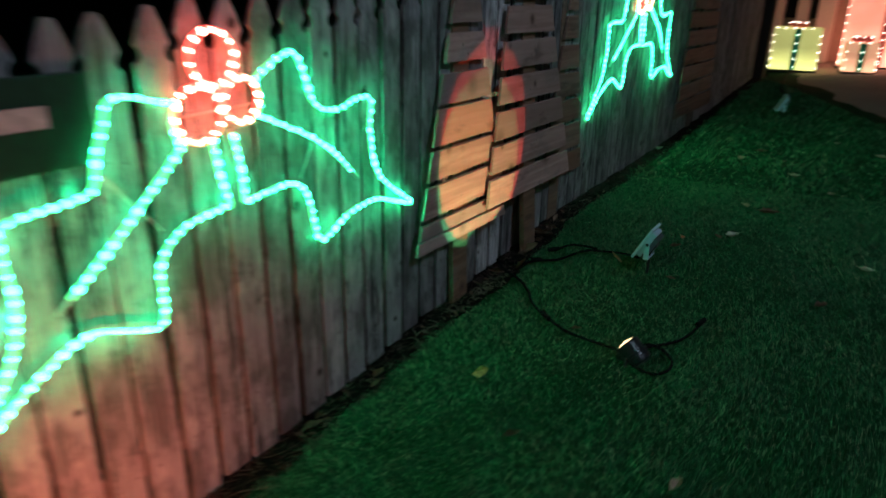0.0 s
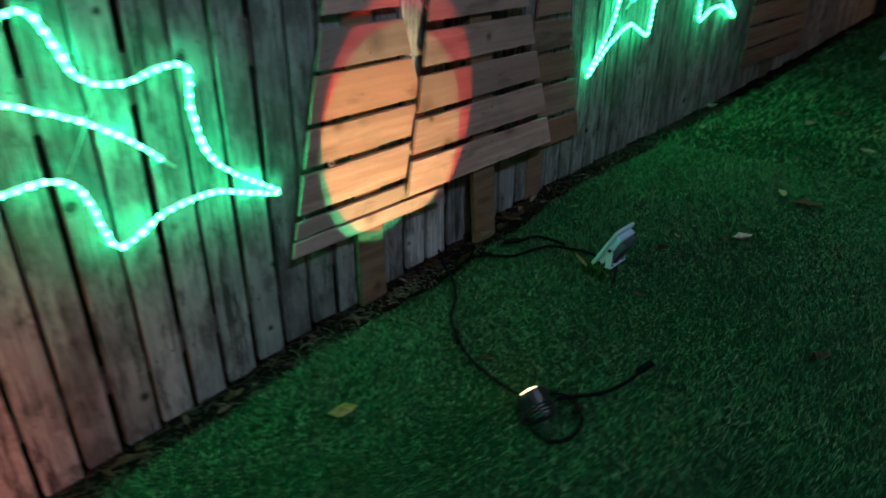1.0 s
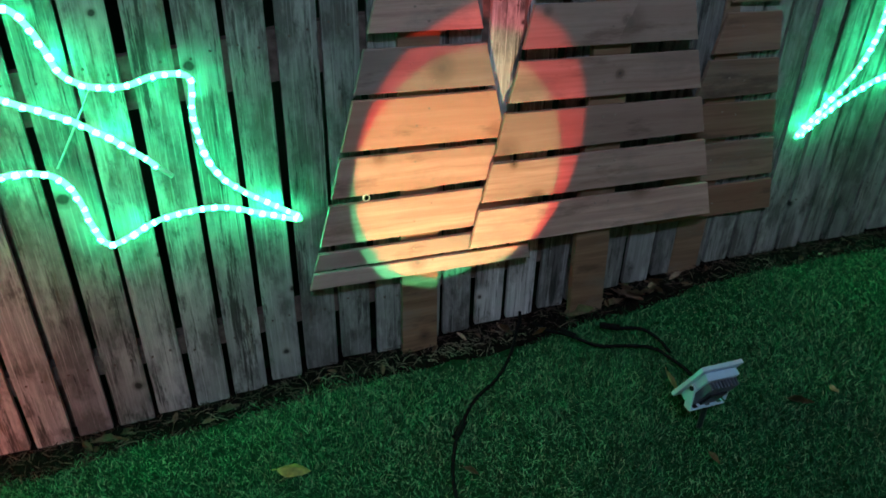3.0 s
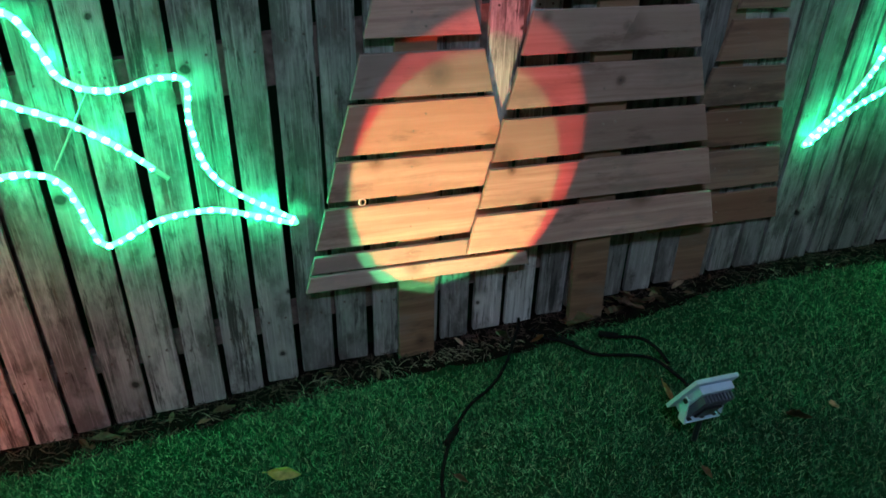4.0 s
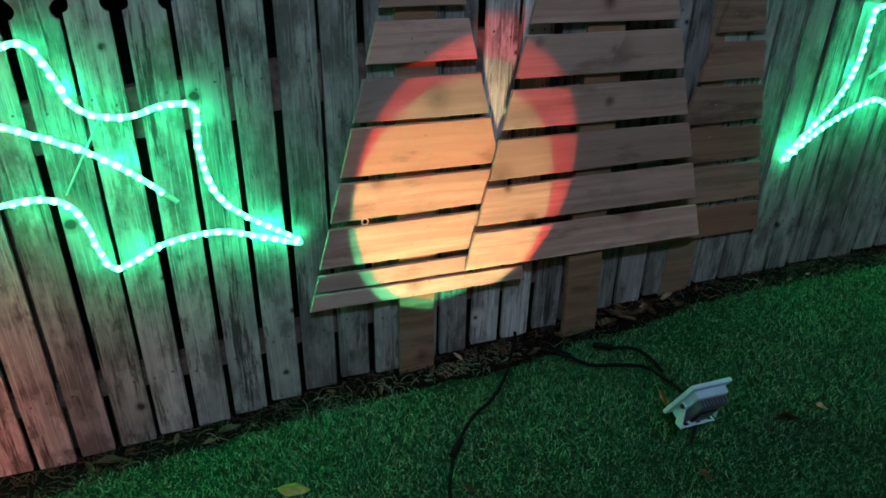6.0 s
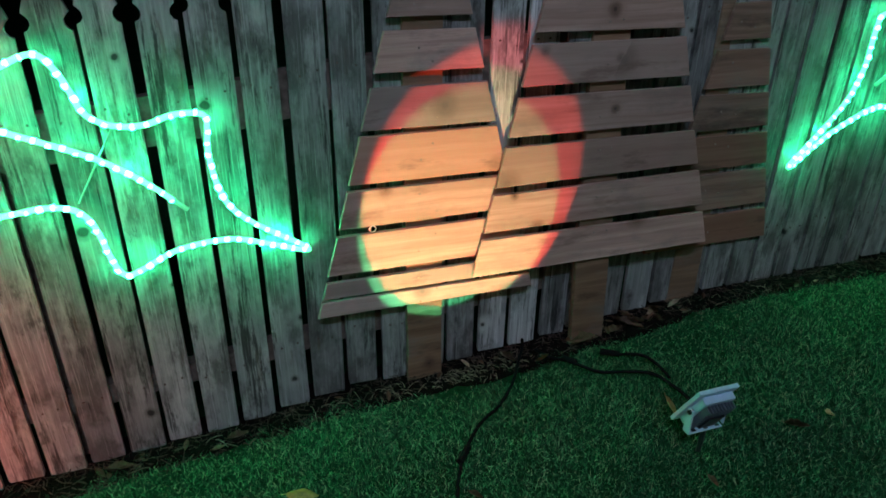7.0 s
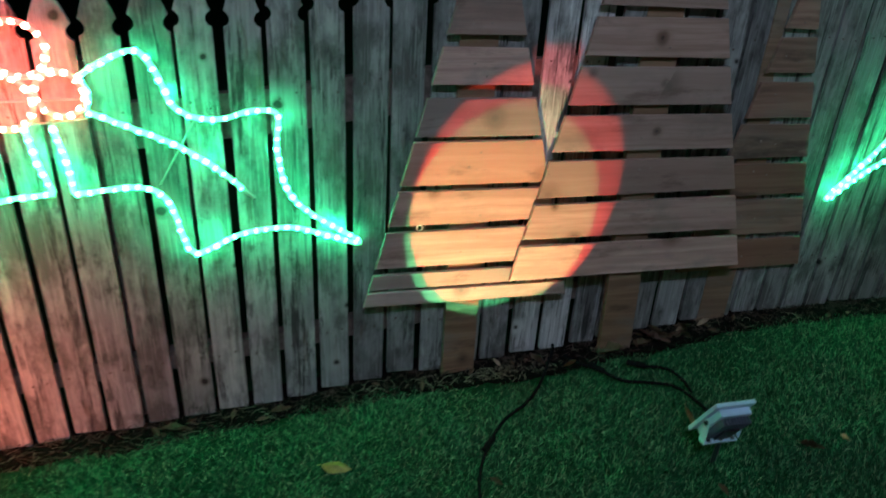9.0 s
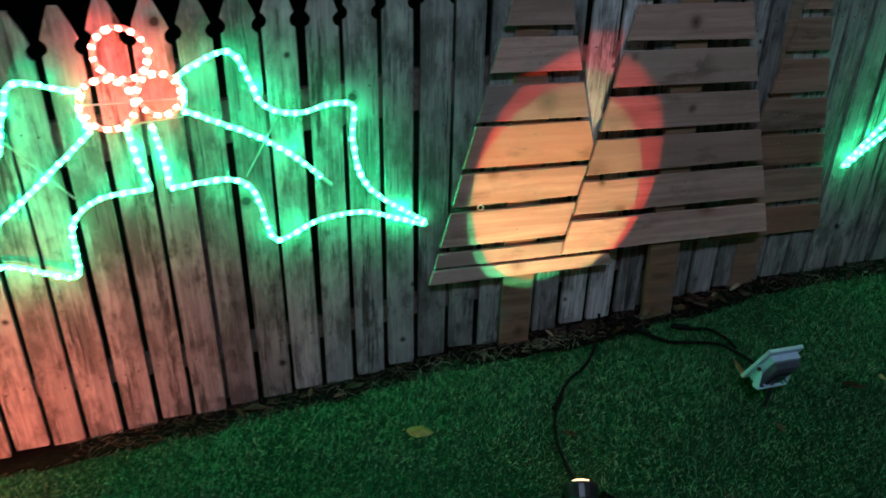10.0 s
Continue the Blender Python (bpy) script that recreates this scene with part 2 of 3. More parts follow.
def prism(outline, depth, bevel=0.0, bm=None):
    """An outline in the y, z plane, from x = 0 back to x = -depth."""
    bm = bm or bmesh.new()
    a = [bm.verts.new((0, y, z)) for y, z in outline]
    b = [bm.verts.new((-depth, y, z)) for y, z in outline]
    bm.faces.new(a)
    bm.faces.new(b[::-1])
    n = len(a)
    for i in range(n):
        bm.faces.new((a[i], b[i], b[(i + 1) % n], a[(i + 1) % n]))
    if bevel:
        bmesh.ops.bevel(bm, geom=[e for e in bm.edges if all(v.co.x == 0 for v in e.verts)], offset=bevel, segments=1, affect="EDGES")
    return bm


def smooth_line(points, steps=6, closed=False):
    """A Catmull-Rom line through the points."""
    p = [Vector(q) for q in points]
    n, out = len(p), []
    for i in range(n if closed else n - 1):
        if closed:
            a, b, c, d = p[i - 1], p[i], p[(i + 1) % n], p[(i + 2) % n]
        else:
            a, b, c, d = p[max(i - 1, 0)], p[i], p[i + 1], p[min(i + 2, n - 1)]
        for s in range(steps):
            t = s / steps
            out.append(0.5 * (2 * b + (c - a) * t + (2 * a - 5 * b + 4 * c - d) * t * t + (3 * b - a - 3 * c + d) * t ** 3))
    if not closed:
        out.append(p[-1])
    return out


def tube(line, r, n=8, closed=False, bm=None):
    bm = bm or bmesh.new()
    rings, side = [], None
    for i, q in enumerate(line):
        nxt = line[(i + 1) % len(line)] if closed or i + 1 < len(line) else q
        prv = line[i - 1] if closed or i else q
        d = (nxt - prv).normalized()
        if side is None:
            side = d.orthogonal().normalized()
        side = (side - d * side.dot(d)).normalized()
        up = d.cross(side)
        rings.append([bm.verts.new(q + r * (math.cos(2 * math.pi * j / n) * side + math.sin(2 * math.pi * j / n) * up)) for j in range(n)])
    for i in range(len(rings) if closed else len(rings) - 1):
        a, b = rings[i], rings[(i + 1) % len(rings)]
        for j in range(n):
            bm.faces.new((a[j], a[(j + 1) % n], b[(j + 1) % n], b[j]))
    if not closed:
        bm.faces.new(rings[0][::-1])
        bm.faces.new(rings[-1])
    return bm


def along(line, gap, first=0.0):
    """Places and directions every gap metres along a line."""
    out, left = [], first
    for a, b in zip(line, line[1:]):
        d = (b - a).length
        while left <= d and d > 0:
            out.append((a.lerp(b, left / d), (b - a) / d))
            left += gap
        left -= d
    return out


# ---------- ground ----------
GROUND_Y = [-40, -2, 0, 1.37, 2.12, 2.47, 3.17, 3.65, 4.2, 5, 6.2, 7, 8.5, 9.5, 11.3, 14, 60]
GROUND_Z = [-0.6, -0.4, -0.25, -0.144, -0.066, -0.01, 0.045, 0.105, 0.15, 0.16, 0.19, 0.23, 0.29, 0.36, 0.43, 0.46, 0.5]


def fence_foot(y):
    return float(np.interp(y, GROUND_Y, GROUND_Z))


def ground_z(x, y):
    return float(np.interp(y, GROUND_Y, GROUND_Z)) + 0.05 * (min(max(x, -1.6), 1.0) + 1.6)


def axis_steps(lo, near_lo, near_hi, hi, fine, coarse):
    return np.concatenate([np.arange(lo, near_lo, coarse), np.arange(near_lo, near_hi, fine), np.arange(near_hi, hi + 0.01, coarse)])


def build_ground():
    xs = axis_steps(-60, -3.0, 3.0, 60, 0.1, 3.0)
    ys = axis_steps(-60, -1.0, 14.0, 60, 0.1, 3.0)
    verts = [(x, y, ground_z(x, y) + (0.008 * noise.noise((x * 2.2, y * 2.2, 0)) if -3 < x < 3 and -1 < y < 14 else 0)) for y in ys for x in xs]
    w = len(xs)
    faces = [(j * w + i, j * w + i + 1, (j + 1) * w + i + 1, (j + 1) * w + i) for j in range(len(ys) - 1) for i in range(w - 1)]
    me = bpy.data.meshes.new("ground")
    me.from_pydata(verts, [], faces)
    me.polygons.foreach_set("use_smooth", [True] * len(faces))
    me.materials.append(M_TURF)
    return tagged(new("ground", me), "dark green lawn soil sloping gently up along the fence", "lawn", kind="structure")


build_ground()


def sheet(name, outline_rows, material, label, category, lift, rough=0.0):
    """A strip laid on the ground: rows of (y, x0, x1)."""
    bm = bmesh.new()
    n, rows = 6, []
    for y, x0, x1 in outline_rows:
        row = []
        for i in range(n + 1):
            x = x0 + (x1 - x0) * i / n
            z = ground_z(x, y) + lift + rough * noise.noise((x * 9, y * 9, 3.0))
            row.append(bm.verts.new((x, y, z if 0 < i < n else z - 0.03)))
        rows.append(row)
    for a, b in zip(rows, rows[1:]):
        for i in range(n):
            bm.faces.new((a[i], a[i + 1], b[i + 1], b[i]))
    return tagged(part(name, bm, material, None, smooth=True), label, category, kind="structure")


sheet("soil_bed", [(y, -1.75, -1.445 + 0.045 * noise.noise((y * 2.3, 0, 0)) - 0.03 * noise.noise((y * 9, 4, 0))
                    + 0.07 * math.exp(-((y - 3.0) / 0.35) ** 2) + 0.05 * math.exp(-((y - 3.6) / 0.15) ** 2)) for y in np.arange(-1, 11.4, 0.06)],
      M_SHADED_SOIL, "strip of bare soil under the fence, shade put into its colour", "soil bed", 0.012, 0.012)
sheet("pavement", [(y, -1.5 + max(0.0, 11.0 - y) * 0.52, 4.4) for y in np.arange(8.0, 14.2, 0.25)],
      M_CONCRETE, "pale concrete paving in front of the house", "paving", 0.02)


# ---------- fence ----------
PITCH = 0.1335
FENCE_X = -1.6


def paling_mesh(seed, material):
    """A narrow paling with a round notch on either side under its pointed top."""
    rnd = random.Random(seed)
    w, neck, tip = 0.0572 + rnd.uniform(-0.003, 0.002), 1.5, 1.625
    side = [(w - 0.003, 0.018), (w, 0.03), (w, neck - 0.022), (w - 0.010, neck - 0.018), (w - 0.018, neck - 0.006), (w - 0.018, neck + 0.008),
            (w - 0.010, neck + 0.02), (w - 0.002, neck + 0.026), (w - 0.012, neck + 0.055), (0.014, tip)]
    outline = side + [(-y, z) for y, z in reversed(side)]
    bm = prism(outline, 0.017)
    me = bpy.data.meshes.new("paling")
    bmesh.ops.recalc_face_normals(bm, faces=bm.faces)
    bm.to_mesh(me)
    bm.free()
    me.materials.append(material)
    return me


def nail_mesh(material):
    bm = bmesh.new()
    bmesh.ops.create_cone(bm, cap_ends=True, segments=7, radius1=0.0042, radius2=0.0035, depth=0.003, matrix=pose(0, 0, 0, 0, 90, 0))
    me = bpy.data.meshes.new("nail")
    bm.to_mesh(me)
    bm.free()
    me.materials.append(material)
    return me


def build_fence():
    fence = thing("fence", pose(0, 0, 0), "weathered grey timber paling fence with pointed notched tops", "fence", kind="structure")
    kinds = [paling_mesh(i, M_PALING) for i in range(5)] + [paling_mesh(9, M_PALING_PALE)]
    rnd = random.Random(5)
    nail = nail_mesh(M_RAIL)
    for i in range(-18, 70):
        y = 1.37 + PITCH * (i + 0.5)
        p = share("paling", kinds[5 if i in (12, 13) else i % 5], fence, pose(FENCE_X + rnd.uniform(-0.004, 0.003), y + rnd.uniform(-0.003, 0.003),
                                                       fence_foot(y) + rnd.uniform(-0.012, 0.012), rnd.uniform(-0.35, 0.35), rnd.uniform(-0.3, 0.3), rnd.uniform(-1.2, 1.2)))
        if -6 < i < 32:
            for v in (0.28, 1.24):
                for u in (-0.028, 0.026):
                    share("nail", nail, p, pose(0.001, u + rnd.uniform(-0.006, 0.006), v + rnd.uniform(-0.015, 0.015)))
    ys = np.arange(-1.2, 10.8, 0.3)
    for height, half in ((0.28, 0.04), (1.19, 0.075)):
        line = [Vector((FENCE_X - 0.045, y, fence_foot(y) + height)) for y in ys]
        bm = bmesh.new()
        for a, b in zip(line, line[1:]):
            quad = [(-0.024, -half), (0.024, -half), (0.024, half), (-0.024, half)]
            r0 = [bm.verts.new(a + Vector((u, 0, v))) for u, v in quad]
            r1 = [bm.verts.new(b + Vector((u, 0, v))) for u, v in quad]
            for j in range(4):
                bm.faces.new((r0[j], r0[(j + 1) % 4], r1[(j + 1) % 4], r1[j]))
        part("rail", bm, M_RAIL, fence, "dark rail behind the palings")
    for y in np.arange(-0.9, 10.6, 2.4):
        part("fence_post", box(FENCE_X - 0.16, FENCE_X - 0.072, y - 0.045, y + 0.045, fence_foot(y) - 0.1, fence_foot(y) + 1.4, 0.004), M_RAIL, fence)
    return fence


build_fence()


# ---------- wooden board trees ----------
SCREW = nail_mesh(M_SCREW)
SCREW.name = "screw"

def board_tree(base, lean, boards, left, right, post, top, label, wood=None):
    """base: x, y, z of the middle of its foot. boards: (z0, z1). left, right: y = a + b z of the slanted sides, from the base."""
    rnd = random.Random(int(base[1] * 100))
    tree = thing("board_tree", pose(*base, 0, lean, 0), label, "wooden tree", "board trees on the fence")
    for n, (z0, z1) in enumerate(boards):
        z0, z1 = z0 + 0.001, z1 - 0.005
        l0, l1, r0, r1 = left[0] + left[1] * z0, left[0] + left[1] * z1, right[0] + right[1] * z0, right[0] + right[1] * z1
        if r1 - l1 < 0.02:
            l1 = r1 = (l0 + r0) / 2
            l1, r1 = l1 - 0.01, r1 + 0.01
        mid = (l0 + r0) / 2
        dz = [rnd.uniform(-0.004, 0.004) for _ in range(4)]
        o = Vector((0, mid, (z0 + z1) / 2))
        outline = [(l0 - o.y, z0 - o.z + dz[0]), (r0 - o.y, z0 - o.z + dz[1]), (r1 - o.y, z1 - o.z + dz[2]), (l1 - o.y, z1 - o.z + dz[3])]
        b = part("board", prism(outline, 0.015, 0.002), wood or M_BOARD, tree)
        b.location = o
        if n < 8:
            for u in (-0.03, 0.03):
                share("screw", SCREW, b, pose(0.0012, u - o.y + rnd.uniform(-0.012, 0.012), rnd.uniform(-0.045, 0.045)))
        b.rotation_euler = (0, 0, radians(rnd.uniform(-0.5, 0.5)))
    y0, y1 = post
    part("post", box(-0.052, -0.023, y0, y1, -0.05, top, 0.003), M_POST, tree, "reddish pine post under the boards")
    return tree


def rising(first, pitch, height, count):
    return [(first + pitch * i, first + pitch * i + height) for i in range(count)]


zb = fence_foot(2.75)
lean_a = [(0.377, 0.442), (0.445, 0.517), (0.535, 0.688), (0.706, 0.84), (0.856, 1.022), (1.038, 1.175), (1.214, 1.345), (1.378, 1.52)] + rising(1.545, 0.165, 0.145, 2)
board_tree((-1.530, 2.745, zb), -1.6, [(a - zb, b - zb) for a, b in lean_a], (-0.506 + 0.278 * zb, 0.278), (0.525 - 0.268 * zb, -0.268),
           (-0.072, 0.064), 1.72, "tree of sawn cedar boards lit by a coloured spotlight")
eye = part("screw_eye", tube([Vector((0.006, 0.011 * math.cos(a * 0.45), 0.011 * math.sin(a * 0.45))) for a in range(14)], 0.0022, 6, True), M_STEEL, bpy.data.objects["board_tree"], "small steel screw eye")
eye.location = (0.0, 2.55 - 2.745, 0.70 - zb)
zb = fence_foot(3.42)
lean_b = [(0.475, 0.618), (0.641, 0.787), (0.809, 0.952), (0.978, 1.12), (1.152, 1.291), (1.319, 1.46)] + rising(1.487, 0.168, 0.143, 5)
board_tree((-1.470, 3.42, zb), -4.0, [(a - zb, b - zb) for a, b in lean_b], (-0.632 + 0.250 * zb, 0.250), (0.629 - 0.267 * zb, -0.267),
           (-0.075, 0.07), 2.2, "taller tree of pale sawn cedar boards leaning on the fence")
zb = fence_foot(3.96)
lean_c = [(0.414, 0.553), (0.575, 0.735), (0.755, 0.90), (0.919, 1.062), (1.084, 1.226), (1.257, 1.396)] + rising(1.42, 0.165, 0.14, 1)
board_tree((-1.573, 3.97, zb), 0.0, [(a - zb, b - zb) for a, b in lean_c], (-0.37 + 0.225 * zb, 0.225), (0.437 - 0.246 * zb, -0.246),
           (-0.10, 0.04), 1.5, "smaller tree of brown cedar boards behind a taller one", M_BOARD_DARK)
zb = fence_foot(7.28)
board_tree((-1.565, 7.28, zb), 0.0, rising(0.17, 0.165, 0.145, 11), (-0.71, 0.17), (0.74, -0.17),
           (-0.07, 0.07), 1.6, "dim brown board tree far along the fence", M_BOARD_DARK)


# ---------- rope lights ----------
def bulb_mesh(material):
    bm = bmesh.new()
    bmesh.ops.create_icosphere(bm, subdivisions=1, radius=0.0106)
    me = bpy.data.meshes.new("bulb")
    bm.to_mesh(me)
    bm.free()
    me.materials.append(material)
    return me


GREEN_BULB, RED_BULB = bulb_mesh(M_GREEN_LED), bulb_mesh(M_RED_LED)
ROPE_R = 0.0085


def ring(y, z, r, squash=1.0, n=28, a0=0.0, a1=360.0):
    return [Vector((0.004, y + r * math.cos(radians(a0 + (a1 - a0) * i / n)), z + squash * r * math.sin(radians(a0 + (a1 - a0) * i / n)))) for i in range(n + 1)]


def holly():
    """Two holly leaves and three berries in rope light, in the y, z plane round the lower tip of the berries."""
    oy, oz = 1.39, 0.87
    rnd = random.Random(77)
    motif = thing("holly_rope_light", pose(-1.576, oy, oz), "glowing green holly leaves with red berries in rope light", "rope light", "rope light motifs")

    def lay(points, steps=5):
        return smooth_line([(0, y - oy, z - oz) for y, z in points], steps)

    def rope(name, line, red=False, label="", end=False):
        p = part(name, tube(line, ROPE_R, 7), M_RED_ROPE if red else M_GREEN_ROPE, motif, label, True)
        for q, d in along(line, 0.036, 0.01):
            turn = d.to_track_quat("Z", "Y").to_matrix().to_4x4()
            share("bulb", RED_BULB if red else GREEN_BULB, p, Matrix.Translation(q + Vector((rnd.uniform(0.001, 0.004), rnd.uniform(-0.002, 0.002), rnd.uniform(-0.002, 0.002))))
                  @ turn @ Matrix.Diagonal((1, 1, rnd.uniform(0.8, 1.45), 1)) @ Matrix.Scale(rnd.uniform(0.85, 1.12), 4))
        if end:
            tip, d = line[-1], (line[-1] - line[-2]).normalized()
            part("end_cap", tube([tip, tip + d * 0.05], ROPE_R * 0.9, 7), M_CLEAR, p, "clear unlit end sleeve")

    right = [(1.492, 1.238), (1.558, 1.28), (1.655, 1.318), (1.70, 1.276), (1.727, 1.21), (1.749, 1.149), (1.811, 1.111), (1.897, 1.106), (1.976, 1.13),
             (2.045, 1.13), (2.068, 1.107), (2.06, 1.016), (2.071, 0.909), (2.106, 0.819), (2.19, 0.743), (2.318, 0.658), (2.322, 0.638), (2.19, 0.685), (2.081, 0.714),
             (1.931, 0.699), (1.823, 0.65), (1.765, 0.632), (1.735, 0.685), (1.707, 0.81), (1.664, 0.867), (1.59, 0.883), (1.514, 0.875), (1.425, 0.865)]
    rope("leaf_outline", lay(right))
    left = [(1.21, 1.205), (1.127, 1.22), (1.05, 1.24), (1.005, 1.225), (0.983, 1.17), (0.952, 1.09), (0.928, 1.01), (0.83, 0.993), (0.71, 0.982), (0.686, 0.95), (0.69, 0.86), (0.695, 0.78),
            (0.68, 0.70), (0.64, 0.61), (0.56, 0.50), (0.475, 0.392), (0.49, 0.385), (0.60, 0.49), (0.738, 0.583), (0.82, 0.62), (0.88, 0.628), (0.98, 0.59), (1.06, 0.562), (1.085, 0.59), (1.088, 0.67),
            (1.094, 0.75), (1.14, 0.812), (1.222, 0.852), (1.363, 0.868)]
    rope("leaf_outline", lay(left))
    rope("leaf_vein", lay([(1.50, 1.132), (1.63, 1.075), (1.755, 1.015), (1.865, 0.935), (1.94, 0.865)]), end=True)
    rope("leaf_vein", lay([(1.213, 1.078), (1.109, 0.985), (1.01, 0.895), (0.90, 0.805), (0.825, 0.745)]), end=True)
    rope("leaf_base", lay([(1.492, 1.238), (1.512, 1.19), (1.50, 1.132)]))
    rope("leaf_base", lay([(1.21, 1.205), (1.19, 1.14), (1.213, 1.078)]))
    rope("stem", lay([(1.318, 1.09), (1.335, 0.97), (1.363, 0.872)]))
    rope("stem", lay([(1.395, 1.09), (1.417, 0.98), (1.42, 0.868)]))
    for y, z, r in ((1.343, 1.318, 0.08), (1.278, 1.162, 0.082), (1.437, 1.188, 0.067)):
        rope("berry", ring(y - oy, z - oz, r), True, "glowing red berry ring")
    for a, b in (((1.811, 1.105), (1.68, 0.885)), ((0.95, 1.06), (1.12, 0.85)), ((1.20, 1.16), (1.52, 1.17)), ((1.23, 1.08), (1.50, 1.11))):
        p, q = Vector((-0.008, a[0] - oy, a[1] - oz)), Vector((-0.008, b[0] - oy, b[1] - oz))
        part("support_rod", tube([p, q], 0.003, 6), M_STEEL, motif, "thin steel support rod")
    return motif


motif = holly()
TIP, TIP_B = Vector((0, 0.475 - 1.39, 0.388 - 0.87)), Vector((-1.576, 4.349, 0.735))
m = Matrix.Translation(TIP_B) @ pose(0, 0, 0, -4.5, 0, 0) @ Matrix.Scale(1.04, 4) @ Matrix.Translation(-TIP)
second = copy_thing(motif, Matrix.Translation(m.translation) @ pose(0, 0, 0, -4.5, 0, 0))
second.scale = (1.04, 1.04, 1.04)


# ---------- sign on the fence ----------
def fence_sign():
    s = thing("fence_sign", pose(-1.584, 0.62, 1.195), "dark green painted sign board with pale print on the fence", "sign")
    part("panel", box(-0.012, 0.006, -0.38, 0.35, -0.115, 0.115, 0.004), M_SIGN, s)
    part("print_bar", box(0.0065, 0.0105, 0.02, 0.235, -0.008, 0.045), M_SIGN_PRINT, s, "pale unreadable print bar")


fence_sign()


# ---------- spotlights on the lawn ----------
def round_body(r0, r1, length, material, name, parent, label="", n=20, rim=0.0):
    """A turned body along +x."""
    bm = bmesh.new()
    prof = [(0, 0), (0, r0 * 0.8), (0.006, r0), (length * 0.55, (r0 + r1) / 2), (length - 0.012, r1), (length, r1), (length, r1 - rim), (length - 0.008, r1 - rim), (length - 0.008, 0)]
    rings = []
    for x, r in prof:
        rings.append([bm.verts.new((x, r * math.cos(2 * math.pi * j / n), r * math.sin(2 * math.pi * j / n))) for j in range(n)] if r else [bm.verts.new((x, 0, 0))])
    for a, b in zip(rings, rings[1:]):
        for j in range(n):
            q = [a[j % len(a)], a[(j + 1) % len(a)], b[(j + 1) % len(b)], b[j % len(b)]]
            q = list(dict.fromkeys(q))
            if len(q) > 2:
                bm.faces.new(q)
    return part(name, bm, material, parent, label, False)


def spotlight(at, axis, lens, label):
    """A small black spotlight on a spike; its lens looks along axis."""
    foot = Vector((at.x + 0.03, at.y - 0.005, ground_z(at.x, at.y)))
    s = thing("garden_spotlight", Matrix.Translation(foot), label, "spotlight", "lawn spotlights")
    x = axis.normalized()
    y = Vector((0, 0, 1)).cross(x).normalized()
    turn = Matrix((x, y, x.cross(y))).transposed().to_4x4()
    back = (at - foot) - x * 0.136
    body = round_body(0.044, 0.056, 0.10, M_BLACK, "body", s, "glossy black ribbed body", rim=0.006)
    body.matrix_basis = Matrix.Translation(back) @ turn
    for i in range(4):
        fin = part("cooling_fin", tube(ring_x(0.012 + i * 0.012, 0.050 + i * 0.002), 0.003, 5, True), M_BLACK, body)
    bm = bmesh.new()
    bmesh.ops.create_uvsphere(bm, u_segments=20, v_segments=10, radius=0.045, matrix=Matrix.Translation((0.0930, 0, 0)) @ Matrix.Diagonal((0.5, 1, 1, 1)))
    bmesh.ops.delete(bm, geom=[v for v in bm.verts if v.co.x < 0.0925], context="VERTS")
    part("lens", bm, lens, body, "bright domed glowing lens", True)
    arm = smooth_line([back + turn.to_3x3() @ Vector((0.05, 0.058, 0)), back + turn.to_3x3() @ Vector((0.03, 0.062, -0.03)), Vector((0.005, 0.02, 0.012)), Vector((0, 0, 0.006))], 5)
    part("bracket", tube(arm, 0.006, 6), M_BLACK, s)
    arm = smooth_line([back + turn.to_3x3() @ Vector((0.05, -0.058, 0)), back + turn.to_3x3() @ Vector((0.03, -0.062, -0.03)), Vector((0.005, -0.02, 0.012)), Vector((0, 0, 0.006))], 5)
    part("bracket", tube(arm, 0.006, 6), M_BLACK, s)
    part("base", box(-0.03, 0.055, -0.04, 0.04, -0.01, 0.03, 0.008), M_BLACK, s)
    part("spike", tube([Vector((0, 0, 0.01)), Vector((0, 0, -0.12))], 0.008, 6), M_BLACK, s)
    return s


def ring_x(x, r, n=20):
    return [Vector((x, r * math.cos(2 * math.pi * i / n), r * math.sin(2 * math.pi * i / n))) for i in range(n)]


M_LENS = glowing("spot_lens", (1.0, 0.6, 0.35), 6.0)
spotlight(SPOT - RED_AXIS * 0.006, RED_AXIS, M_LENS, "black garden spotlight shining on a board tree")
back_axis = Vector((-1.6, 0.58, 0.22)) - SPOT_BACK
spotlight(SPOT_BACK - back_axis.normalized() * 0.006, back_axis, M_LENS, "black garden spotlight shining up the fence")


